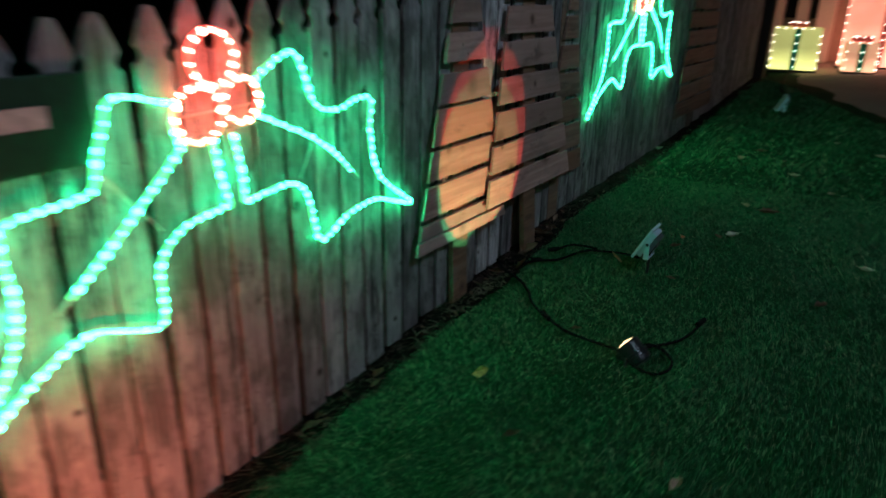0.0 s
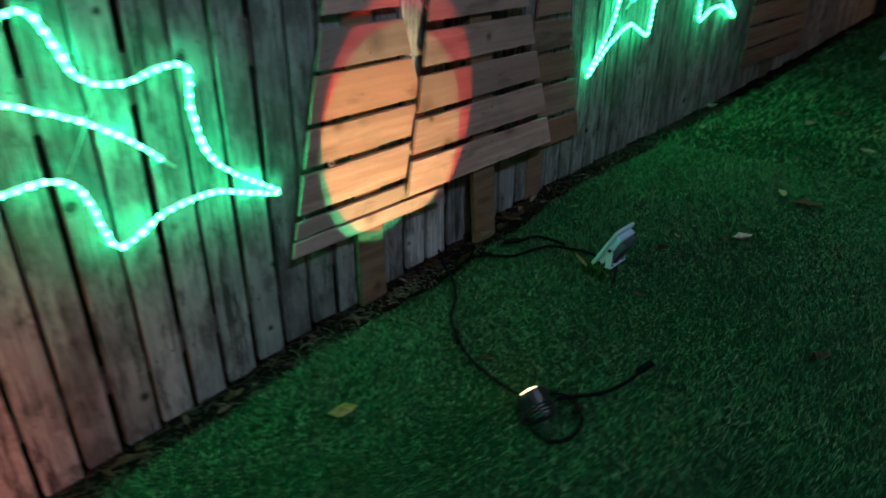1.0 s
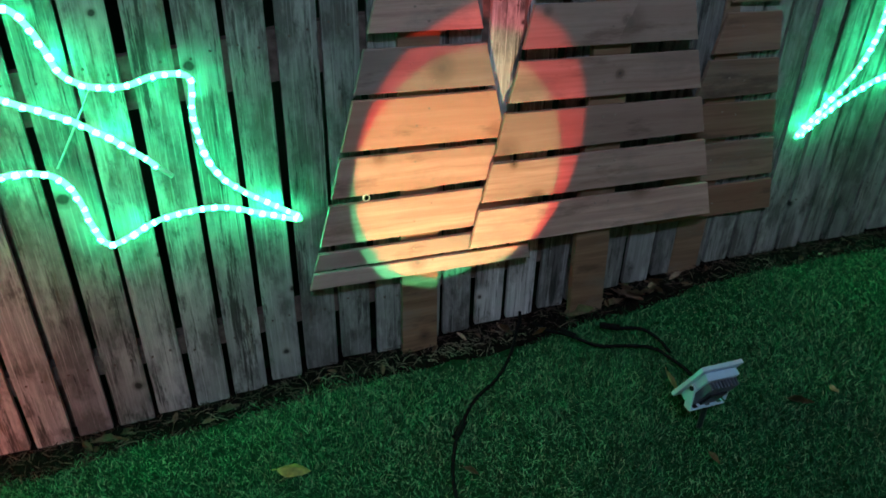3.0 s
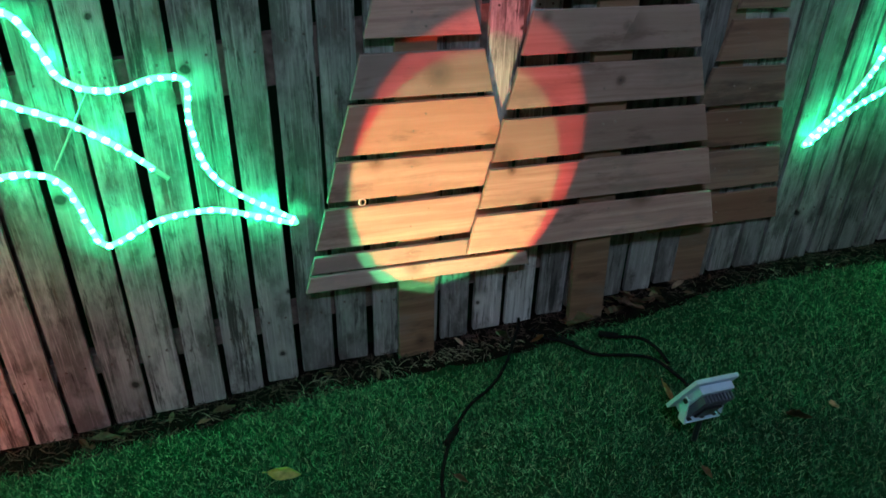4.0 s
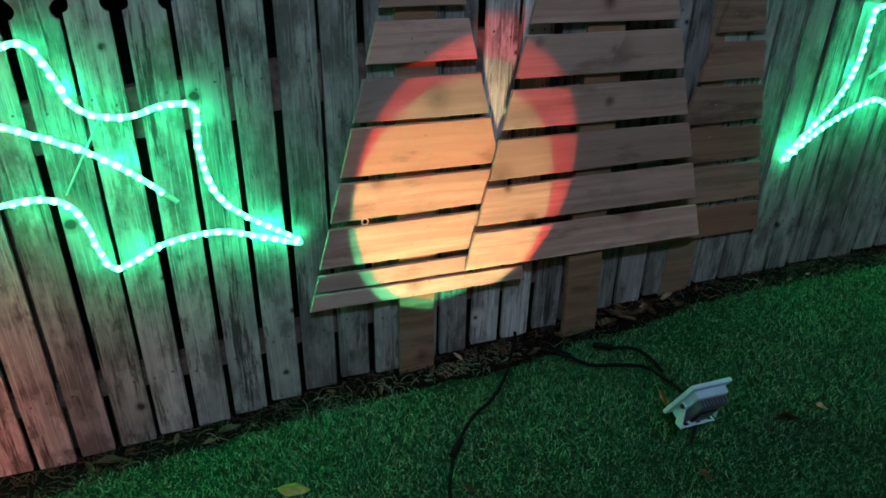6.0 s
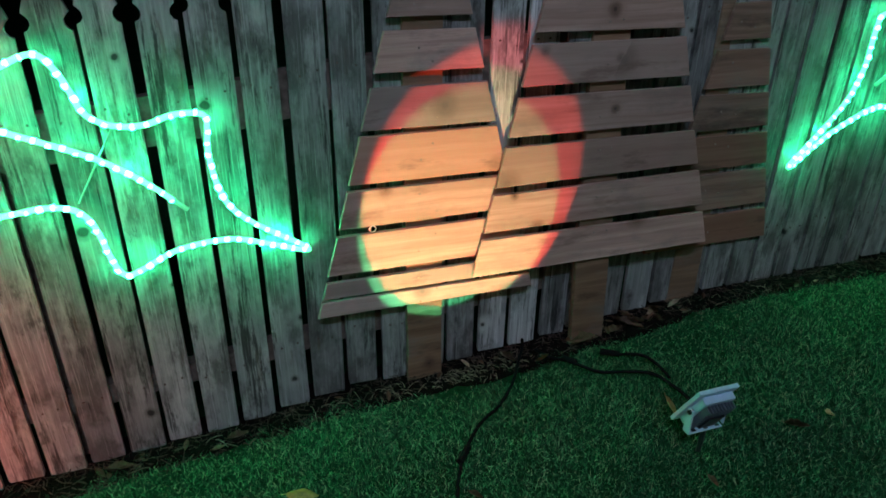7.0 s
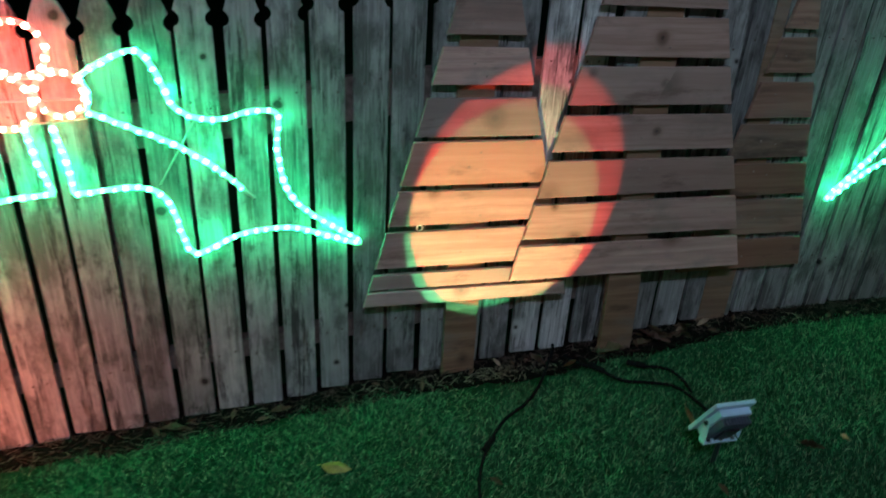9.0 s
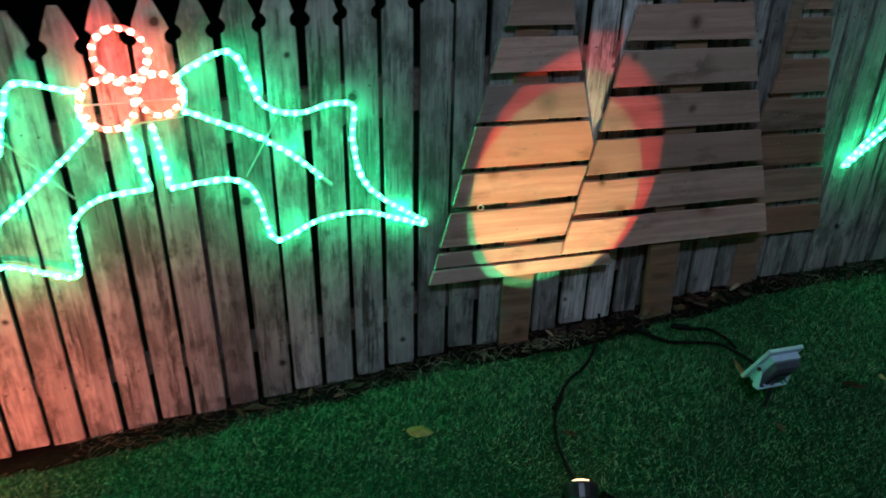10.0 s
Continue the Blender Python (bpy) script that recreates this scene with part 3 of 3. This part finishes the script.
def floodlight(m, tilt, label):
    """A square white floodlight on a U bracket and a spike; its face looks along -x, tilted up."""
    f = thing("floodlight", m, label, "floodlight", "white floodlights")
    head = part("housing", box(0.008, 0.034, -0.058, 0.058, -0.075, 0.075, 0.005), M_WHITE_METAL, f, "white enamelled housing")
    head.matrix_basis = Matrix.Translation((0, 0, 0.165)) @ pose(0, 0, 0, 0, tilt, 0)
    part("bezel", box(-0.006, 0.008, -0.074, 0.074, -0.096, 0.096, 0.003), M_WHITE_METAL, head, "white front frame")
    part("glass", box(-0.0085, -0.006, -0.062, 0.062, -0.084, 0.084), M_SHADE_METAL, head, "unlit glass front")
    for i in range(9):
        y = -0.048 + i * 0.012
        part("cooling_fin", box(0.0342, 0.058, y - 0.002, y + 0.002, -0.066, 0.062), M_SHADED_FIN, head)
    part("driver_box", box(0.0583, 0.066, -0.03, 0.03, -0.05, 0.02, 0.002), M_BLACK, head)
    for sgn in (-1, 1):
        q = 0.014 if sgn < 0 else 0.006
        arm = prism([(-q, 0), (q, 0), (q * 0.86, 0.087), (-q * 0.86, 0.087)], 0.004)
        a = part("bracket_arm", arm, M_WHITE_METAL, f)
        a.matrix_basis = Matrix.Translation((0.028, sgn * 0.07, 0.086)) @ pose(0, 0, 0, 0, 0, 90)
        part("knob", tube([Vector((0.028, sgn * 0.066, 0.163)), Vector((0.028, sgn * 0.079, 0.163))], 0.008, 8), M_BLACK, f)
    part("bracket_base", box(0.014, 0.04, -0.072, 0.06, 0.080, 0.085, 0.001), M_WHITE_METAL, f, "slotted bracket base")
    for y in (-0.045, 0.0, 0.045):
        part("slot", box(0.02, 0.036, y - 0.008, y + 0.008, 0.0765, 0.0855), M_BLACK, f)
    part("spike", tube([Vector((0.028, 0, 0.080)), Vector((0.028, 0, -0.1))], 0.009, 8), M_BLACK, f, "black ground spike")
    return f


flood = floodlight(pose(-0.8305, 3.435, 0.130, -1.4, 0, 1.2), 28.2, "white square floodlight on a spike, switched off, facing the fence")
far_flood = copy_thing(flood, pose(-0.85, 8.05, ground_z(-0.85, 8.05), 0, 0, 20))


# ---------- cords ----------
def cord(points, label, r=0.0066, plugs=()):
    line = smooth_line([(x, y, ground_z(x, y) + 0.026 + dz) for x, y, dz in points], 8)
    c = thing("extension_cord", Matrix.Translation(line[0]), label, "cord", "black cords on the lawn")
    part("cable", tube([q - line[0] for q in line], r, 7), M_CORD, c, smooth=True)
    for (x, y), d in plugs:
        q = Vector((x, y, ground_z(x, y) + 0.036)) - line[0]
        part("plug", tube([q - d * 0.04, q - d * 0.035, q + d * 0.02, q + d * 0.035], 0.0125, 8), M_CORD, c, "black rubber connector")
    return c


cord([(-1.575, 3.165, 0.03), (-1.54, 3.15, 0.008), (-1.50, 3.12, 0.0), (-1.36, 3.03, 0.004), (-1.26, 2.935, 0), (-1.18, 2.82, 0.004), (-1.06, 2.72, 0.006), (-0.925, 2.65, 0), (-0.80, 2.62, 0), (-0.66, 2.60, 0)],
     "black cord running from the fence to a spotlight", plugs=[((-1.06, 2.72), Vector((0.75, -0.66, 0)))])
cord([(-1.52, 3.2, 0), (-1.446, 3.227, 0), (-1.38, 3.28, 0.004), (-1.28, 3.345, 0), (-1.23, 3.43, 0.003), (-1.18, 3.51, 0.0), (-1.09, 3.535, 0), (-0.98, 3.53, 0.01), (-0.86, 3.45, 0.04)],
     "black cord looping over the grass to a floodlight", plugs=[((-1.38, 3.28), Vector((0.7, 0.5, 0)))])
cord([(-1.35, 3.44, 0), (-1.294, 3.535, 0.003), (-1.216, 3.56, 0), (-1.13, 3.552, 0)], "short loose end of black cord", plugs=[((-1.35, 3.44), Vector((0.5, 0.86, 0)))])
cord([(-0.63, 2.59, 0), (-0.57, 2.51, 0.002), (-0.48, 2.487, 0), (-0.43, 2.54, 0.003), (-0.445, 2.63, 0), (-0.527, 2.688, 0.008), (-0.60, 2.66, 0.01)], "loop of black cord beside a spotlight")
cord([(-0.56, 2.66, 0.008), (-0.47, 2.77, 0), (-0.43, 2.855, 0.003), (-0.408, 2.985, 0)], "black cord end lying on the grass", plugs=[((-0.41, 2.975), Vector((0.17, 0.98, 0)))])

cord([(-0.87, 8.07, 0.06), (-0.92, 8.35, 0.01), (-0.88, 8.8, 0.0), (-1.0, 9.4, 0.0), (-1.12, 10.1, 0.0), (-1.2, 11.0, 0.0), (-1.22, 11.6, 0.0)],
     "black cord from a far floodlight towards the lit presents", r=0.011)


# ---------- fallen leaves ----------
def leaf_mesh(seed, material):
    """A curled, tapering leaf with a midrib fold and a stalk."""
    rnd = random.Random(seed)
    bm = bmesh.new()
    n, rows = 8, []
    curl, wide = rnd.uniform(0.3, 0.7), rnd.uniform(0.36, 0.5)
    for i in range(n + 1):
        t = i / n
        w = wide * math.sin(math.pi * min(0.03 + t * 0.97, 1)) ** 0.8 * (1.1 - 0.4 * t) + 0.012
        x, z = t - 0.5, curl * (t - 0.5) ** 2
        rows.append([bm.verts.new((x, s * w * 0.5 * (1 + rnd.uniform(-0.1, 0.1)), z + abs(s) * w * rnd.uniform(0.3, 0.55))) for s in (-1, -0.5, 0, 0.5, 1)])
    for a, b in zip(rows, rows[1:]):
        for j in range(4):
            bm.faces.new((a[j], a[j + 1], b[j + 1], b[j]))
    tube([Vector((-0.66, 0.02, curl * 0.4)), Vector((-0.5, 0, curl * 0.25))], 0.012, 5, bm=bm)
    bmesh.ops.solidify(bm, geom=bm.faces[:], thickness=0.012)
    me = bpy.data.meshes.new("fallen_leaf")
    bm.to_mesh(me)
    bm.free()
    me.materials.append(material)
    return me


LEAF_COLOURS = {"yellow": (0.66, 0.62, 0.20), "tan": (0.45, 0.30, 0.21), "pale": (0.62, 0.56, 0.46), "brown": (0.16, 0.08, 0.05), "peach": (0.93, 0.50, 0.33)}
LEAVES = {k: leaf_mesh(i, plain("leaf_" + k, c, 0.6, vary=0.3, scale=6.0)) for i, (k, c) in enumerate(LEAF_COLOURS.items())}


def fallen_leaf(kind, x, y, size, turn, tip=(0, 0), up=0.02):
    ob = new("fallen_leaf", LEAVES[kind])
    ob.matrix_basis = pose(x, y, ground_z(x, y) + up, tip[0], tip[1], turn) @ Matrix.Scale(size, 4)
    tagged(ob, {"yellow": "curled yellow fallen leaf on the grass", "tan": "dry tan fallen leaf on the grass", "pale": "pale papery fallen leaf on the grass",
                "brown": "dark brown fallen leaf sunk in the grass", "peach": "upright peach-coloured dry leaf in the grass"}[kind], "leaf", "fallen leaves")


fallen_leaf("yellow", -1.128, 2.199, 0.102, 78, (72, 10), 0.036)
fallen_leaf("peach", -0.978, 3.445, 0.078, 24, (-8, 42), 0.042)
fallen_leaf("peach", -0.752, 3.90, 0.075, 100, (20, 30))
fallen_leaf("brown", -0.745, 3.767, 0.08, 60)
fallen_leaf("pale", -0.50, 4.035, 0.10, 60)
fallen_leaf("brown", -0.57, 3.99, 0.07, 130)
fallen_leaf("brown", -0.39, 4.57, 0.13, 20)
fallen_leaf("tan", -0.55, 4.67, 0.09, 120)
fallen_leaf("pale", -0.376, 5.62, 0.08, 10)
fallen_leaf("tan", -0.83, 6.05, 0.12, 80)
fallen_leaf("brown", -0.73, 6.38, 0.1, 30)
fallen_leaf("pale", -1.376, 5.593, 0.08, 80)
fallen_leaf("pale", -1.55, 6.15, 0.11, 75)
fallen_leaf("pale", 0.18, 3.83, 0.075, 10)
fallen_leaf("tan", -0.82, 1.93, 0.07, 60)
fallen_leaf("tan", -0.23, 1.955, 0.08, 80)
fallen_leaf("brown", 0.03, 3.37, 0.09, 60)
fallen_leaf("pale", -0.2, 6.86, 0.08, 60)
fallen_leaf("pale", 0.15, 6.49, 0.09, 0)
fallen_leaf("tan", -1.43, 3.19, 0.075, 30, (0, -50), 0.04)
fallen_leaf("tan", -1.48, 3.385, 0.12, 60, (25, -20), 0.04)
fallen_leaf("brown", -1.50, 3.62, 0.12, 40)
fallen_leaf("brown", -1.49, 3.55, 0.10, 100)
fallen_leaf("tan", -1.52, 3.08, 0.08, 20)
fallen_leaf("brown", -0.66, 3.375, 0.05, 0)
fallen_leaf("brown", -0.895, 2.70, 0.05, 40)
fallen_leaf("pale", -0.10, 5.2, 0.06, 30)
fallen_leaf("brown", -1.53, 1.62, 0.09, 80)
fallen_leaf("brown", -1.52, 2.02, 0.08, 100)

rnd = random.Random(64)
for n in range(46):
    # heaped most thickly beside the second tree's post, the rest strewn along the fence foot
    y = rnd.gauss(3.63, 0.09) if n < 20 else rnd.uniform(1.5, 4.6)
    fallen_leaf("brown" if rnd.random() < 0.92 else "tan", -1.505 + rnd.uniform(-0.06, 0.03), y, rnd.uniform(0.04, 0.075) if n < 20 else rnd.uniform(0.03, 0.055),
                rnd.uniform(0, 360), (rnd.uniform(-35, 35), rnd.uniform(-30, 30)), 0.022 + (0.02 * rnd.random() if n < 20 else 0))


# ---------- lit presents and the house front ----------
def gift_fabric(name, c, strength):
    k = Mat(name, 0.7)
    z = k.add("SeparateXYZ", 2, Vector=k.add("TexCoord", 0))
    v = k.noise(k.coords((1, 1, 1)), 3.0)
    k.colour(tuple(0.4 + 0.4 * q for q in c))
    k.p.inputs["Emission Color"].default_value = (*c, 1)
    glow = k.add("Math", op="MULTIPLY", i0=k.step(z, 0.0, 0.55, strength * 2.0, strength * 0.7), i1=k.step(v, 0.3, 0.7, 0.8, 1.2))
    k.t.links.new(glow, k.p.inputs["Emission Strength"])
    return k.m


M_GIFT_Y, M_GIFT_P, M_GIFT_S = gift_fabric("yellow_fabric", (0.80, 0.80, 0.24), 1.4), gift_fabric("pink_fabric", (1.0, 0.30, 0.2), 2.6), gift_fabric("peach_fabric", (1.0, 0.45, 0.25), 1.6)
M_RIBBON, M_RIBBON_R = plain("green_ribbon", (0.06, 0.5, 0.32), 0.4), plain("pink_ribbon", (0.8, 0.2, 0.2), 0.4)
M_GIFT_LED = glowing("warm_bulb", (1.0, 0.9, 0.75), 14.0)
GIFT_BULB = bulb_mesh(M_GIFT_LED)


def gift(x, y, w, h, turn, fabric, ribbon, bow, label):
    g = thing("lit_present", pose(x, y, ground_z(x, y) + 0.03, 0, 0, turn), label, "present", "lit presents")
    body = part("box", box(-w / 2, w / 2, -w / 2, w / 2, 0.02, h, 0.012), fabric, g)
    part("base", box(-w / 2 - 0.01, w / 2 + 0.01, -w / 2 - 0.01, w / 2 + 0.01, -0.01, 0.018), M_BLACK, g)
    for sx, sy in ((0, -1), (0, 1), (1, 0), (-1, 0)):
        o = w / 2 + 0.003
        b = box(-0.045, 0.045, -0.003, 0.003, 0.022, h - 0.01) if sy else box(-0.003, 0.003, -0.045, 0.045, 0.022, h - 0.01)
        r = part("ribbon", b, ribbon, g)
        r.location = (sx * o, sy * o, 0)
    for k in range(7):
        a = k * math.pi * 2 / 7
        loop = smooth_line([(0, 0, h), (0.09 * math.cos(a), 0.09 * math.sin(a), h + 0.07), (0.13 * math.cos(a + 0.3), 0.13 * math.sin(a + 0.3), h + 0.03), (0, 0, h + 0.005)], 5)
        part("bow_loop", tube(loop, 0.018, 6), bow, g, "red bow loop")
        share("bulb", GIFT_BULB, g, Matrix.Translation(loop[7] + Vector((0, -0.02, 0.012))) @ Matrix.Scale(0.8, 4))
    s = 0.115
    for cx, cy in ((-w / 2, -w / 2), (w / 2, -w / 2), (0, -w / 2 - 0.008)):
        for i in range(int(h / s)):
            share("bulb", GIFT_BULB, g, Matrix.Translation((cx, cy - 0.008, 0.06 + i * s)) @ Matrix.Scale(0.85, 4))
    for i in range(int(w / s)):
        share("bulb", GIFT_BULB, g, Matrix.Translation((-w / 2 + 0.04 + i * s, -w / 2 - 0.006, h)) @ Matrix.Scale(0.85, 4))
    return g


gift(-1.27, 12.0, 0.64, 0.62, 8, M_GIFT_Y, M_RIBBON, M_RIBBON_R, "glowing yellow fabric present with green ribbon and bulbs")
gift(-0.19, 12.9, 1.05, 1.12, 4, M_GIFT_P, M_RIBBON_R, M_RIBBON_R, "large glowing pink fabric present edged with bulbs")
gift(-0.38, 11.75, 0.40, 0.42, 10, M_GIFT_S, M_RIBBON, M_RIBBON_R, "small glowing peach fabric present with bulbs")

M_WALL = plain("rendered_wall", (0.42, 0.33, 0.28), 0.85, vary=0.12)
M_TRIM = plain("white_trim", (0.75, 0.72, 0.68), 0.6, vary=0.06)
M_DARK_POST = plain("dark_stained_post", (0.03, 0.022, 0.018), 0.8)
M_DARK_GLASS = plain("dark_glass", (0.015, 0.015, 0.018), 0.08, vary=0.1)


def house():
    zg = ground_z(0, 13.8) - 0.1
    w = tagged(part("wall_north", box(-4.0, 6.0, 13.9, 14.1, zg, zg + 2.9), M_WALL, None), "tan rendered house wall lit by the presents", "wall", kind="structure")
    for x0, x1 in ((-2.0, -1.75), (-1.53, -1.36), (-1.21, -0.95), (0.6, 0.9)):
        part("column", box(x0, x1, 13.62, 13.899, zg, zg + 2.88, 0.01), M_TRIM, w, "white square porch column")
    for x0, x1 in ((-1.74, -1.54), (-1.35, -1.22), (-0.6, 0.5)):
        part("window_pane", box(x0, x1, 13.86, 13.897, zg + 0.75, zg + 2.2), M_DARK_GLASS, w, "dark window pane")
    tagged(part("corner_post", box(-1.78, -1.49, 10.88, 11.06, 0.2, 2.6, 0.006), M_DARK_POST, None), "dark timber post at the end of the fence", "post", kind="structure")
    # unseen wall and boarding, added only to carry the overhead fill light
    h = tagged(part("wall_east", box(4.5, 4.7, -8.0, 13.89, -0.6, 5.0), M_WALL, None), "tan rendered wall added unseen across the lawn", "wall", kind="structure")
    part("eave", box(1.9, 4.72, -8.0, 13.89, 5.004, 5.2), M_TRIM, h, "white boarding added unseen above the fill light")
    for y0, y1, z0, z1 in ((1.2, 4.0, 0.95, 1.0), (1.2, 4.0, 2.3, 2.35), (1.2, 1.25, 1.0, 2.3), (3.95, 4.0, 1.0, 2.3), (2.58, 2.62, 1.0, 2.3)):
        part("window_frame", box(4.44, 4.499, y0, y1, z0, z1), M_TRIM, h, "white window frame on the added wall")


house()


# unseen fixture with a glowing panel, made up for the overhead fill light
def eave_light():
    e = thing("eave_floodlight", Matrix.Translation((FILL_LAMP.x, FILL_LAMP.y, 4.95)), "long white fixture added for the unseen overhead fill light", "floodlight")
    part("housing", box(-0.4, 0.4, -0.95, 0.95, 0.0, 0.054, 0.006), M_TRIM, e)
    part("diffuser", box(-0.36, 0.36, -0.9, 0.9, -0.012, -0.001), glowing("fill_diffuser", (0.9, 0.95, 1.0), 3.0), e, "glowing diffuser added to the overhead fill light")


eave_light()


# ---------- grass ----------
def blades(name, count, x0, x1, y0, y1, height, width, seed, label, edge=-1.495):
    rng = np.random.default_rng(seed)
    x, y = rng.uniform(x0, x1, count), rng.uniform(y0, y1, count)
    rag = edge + 0.02 * np.sin(y * 7.1 + 1.3 * np.sin(y * 3.3)) + 0.018 * np.sin(y * 23.0)
    rag += 0.07 * np.exp(-((y - 3.0) / 0.35) ** 2) + 0.05 * np.exp(-((y - 3.6) / 0.15) ** 2)
    keep = x > rag + rng.uniform(-0.02, 0.05, count)
    keep &= ~((y > 8.0) & (x > -1.5 + np.maximum(0, 11.0 - y) * 0.52))
    x, y = x[keep], y[keep]
    n = len(x)
    z = np.interp(y, GROUND_Y, GROUND_Z) + 0.05 * (np.clip(x, -1.6, 1.0) + 1.6) - 0.004
    a, b = rng.uniform(0, 2 * np.pi, n), rng.uniform(0, 2 * np.pi, n)
    h = height * rng.uniform(0.4, 1.25, n) * (0.85 + 0.3 * np.sin(x * 5.1 + y * 2.3) * np.sin(y * 4.1 - x))
    lean = rng.uniform(0.2, 1.45, n) * h
    w = width * rng.uniform(0.6, 1.2, n)
    dx, dy, sx, sy = np.cos(a) * lean, np.sin(a) * lean, np.cos(b) * w / 2, np.sin(b) * w / 2
    v = np.empty((n, 5, 3), np.float32)
    v[:, 0] = np.stack([x - sx, y - sy, z], 1)
    v[:, 1] = np.stack([x + sx, y + sy, z], 1)
    v[:, 2] = np.stack([x + dx * 0.35 + sx * 0.8, y + dy * 0.35 + sy * 0.8, z + h * 0.6], 1)
    v[:, 3] = np.stack([x + dx * 0.35 - sx * 0.8, y + dy * 0.35 - sy * 0.8, z + h * 0.6], 1)
    v[:, 4] = np.stack([x + dx, y + dy, z + h * 0.95], 1)
    base = (np.arange(n) * 5)[:, None]
    loops = np.concatenate([base + np.array([[0, 1, 2, 3]]), base + np.array([[3, 2, 4]])], 1).ravel().astype(np.int32)
    me = bpy.data.meshes.new(name)
    me.vertices.add(n * 5)
    me.vertices.foreach_set("co", v.ravel())
    me.loops.add(n * 7)
    me.loops.foreach_set("vertex_index", loops)
    me.polygons.add(n * 2)
    me.polygons.foreach_set("loop_start", (np.arange(n)[:, None] * 7 + np.array([[0, 4]])).ravel().astype(np.int32))
    me.update(calc_edges=True)
    me.materials.append(M_BLADE)
    return tagged(new(name, me), label, "grass", kind="stuff")


blades("grass", 700000, -1.56, 0.9, 0.3, 5.2, 0.024, 0.0023, 11, "short mown green lawn grass in front of the fence")
blades("grass", 110000, -1.56, 2.0, 5.2, 11.0, 0.042, 0.006, 12, "short lawn grass further along the fence")
blades("grass", 40000, 0.9, 3.0, 0.0, 5.2, 0.04, 0.006, 13, "short lawn grass beside the house")


def litter(count, seed):
    """Dry stalks and bark chips on the soil under the fence."""
    rng = random.Random(seed)
    bm = bmesh.new()
    for _ in range(count):
        y = rng.uniform(0.9, 6.5)
        x = -1.595 + 0.15 * rng.random() ** 1.6
        q = Vector((x, y, ground_z(x, y) + rng.uniform(0.012, 0.028)))
        a, l = rng.uniform(0, math.pi), rng.uniform(0.006, 0.026)
        d = Vector((math.cos(a), math.sin(a), rng.uniform(-0.15, 0.25))) * l
        s = Vector((-math.sin(a), math.cos(a), 0.2)) * rng.choice((0.0007, 0.0009, 0.0018))
        up = Vector((0, 0, 0.0015))
        f = [bm.verts.new(p) for p in (q - d - s, q - d + s, q + d + s, q + d - s, q - d + up, q + d + up)]
        for face in ((0, 1, 4), (3, 5, 2), (1, 2, 5, 4), (0, 4, 5, 3)):
            bm.faces.new([f[i] for i in face])
    k = Mat("dry_litter", 0.9)
    k.colour(k.ramp(k.add("NewGeometry", 8), [(0.0, (0.03, 0.015, 0.012)), (0.85, (0.07, 0.038, 0.03)), (1.0, (0.17, 0.125, 0.095))]))
    tagged(part("plant_litter", bm, k.m, None), "dry stalks and bark chips under the fence", "litter", kind="stuff")


litter(2200, 3)


def dry_grass(tufts, seed):
    """Pale dead grass stalks lying and arching out of the soil in tufts of (x, y, count, spread, length)."""
    rng = random.Random(seed)
    bm = bmesh.new()
    for x, y, count, spread, length in tufts:
        for _ in range(count):
            a = rng.uniform(0, 2 * math.pi)
            rx, ry = x + rng.gauss(0, spread * 0.4), y + rng.gauss(0, spread)
            root = Vector((rx, ry, ground_z(rx, ry) + 0.014))
            out, l = Vector((math.cos(a), math.sin(a), 0)), length * rng.uniform(0.4, 1.0)
            rise = rng.uniform(0.15, 0.6)
            line = [root, root + out * l * 0.35 + Vector((0, 0, l * rise * 0.6)), root + out * l * 0.75 + Vector((0, 0, l * rise * 0.7)), root + out * l + Vector((0, 0, l * rise * 0.35))]
            tube(line, rng.uniform(0.0007, 0.0014), 4, bm=bm)
    stalk = plain("dry_stalk", (0.24, 0.19, 0.145), 0.85, vary=0.4, scale=60.0)
    tagged(part("dry_grass", bm, stalk, None), "pale dead grass stalks in tufts at the fence foot", "dry grass", kind="stuff")


dry_grass([(-1.49, 2.86, 90, 0.08, 0.034), (-1.50, 2.66, 14, 0.05, 0.07), (-1.515, 2.42, 9, 0.07, 0.075),
           (-1.52, 2.02, 8, 0.06, 0.07), (-1.50, 3.04, 40, 0.06, 0.032), (-1.52, 4.25, 10, 0.08, 0.06)], 40)
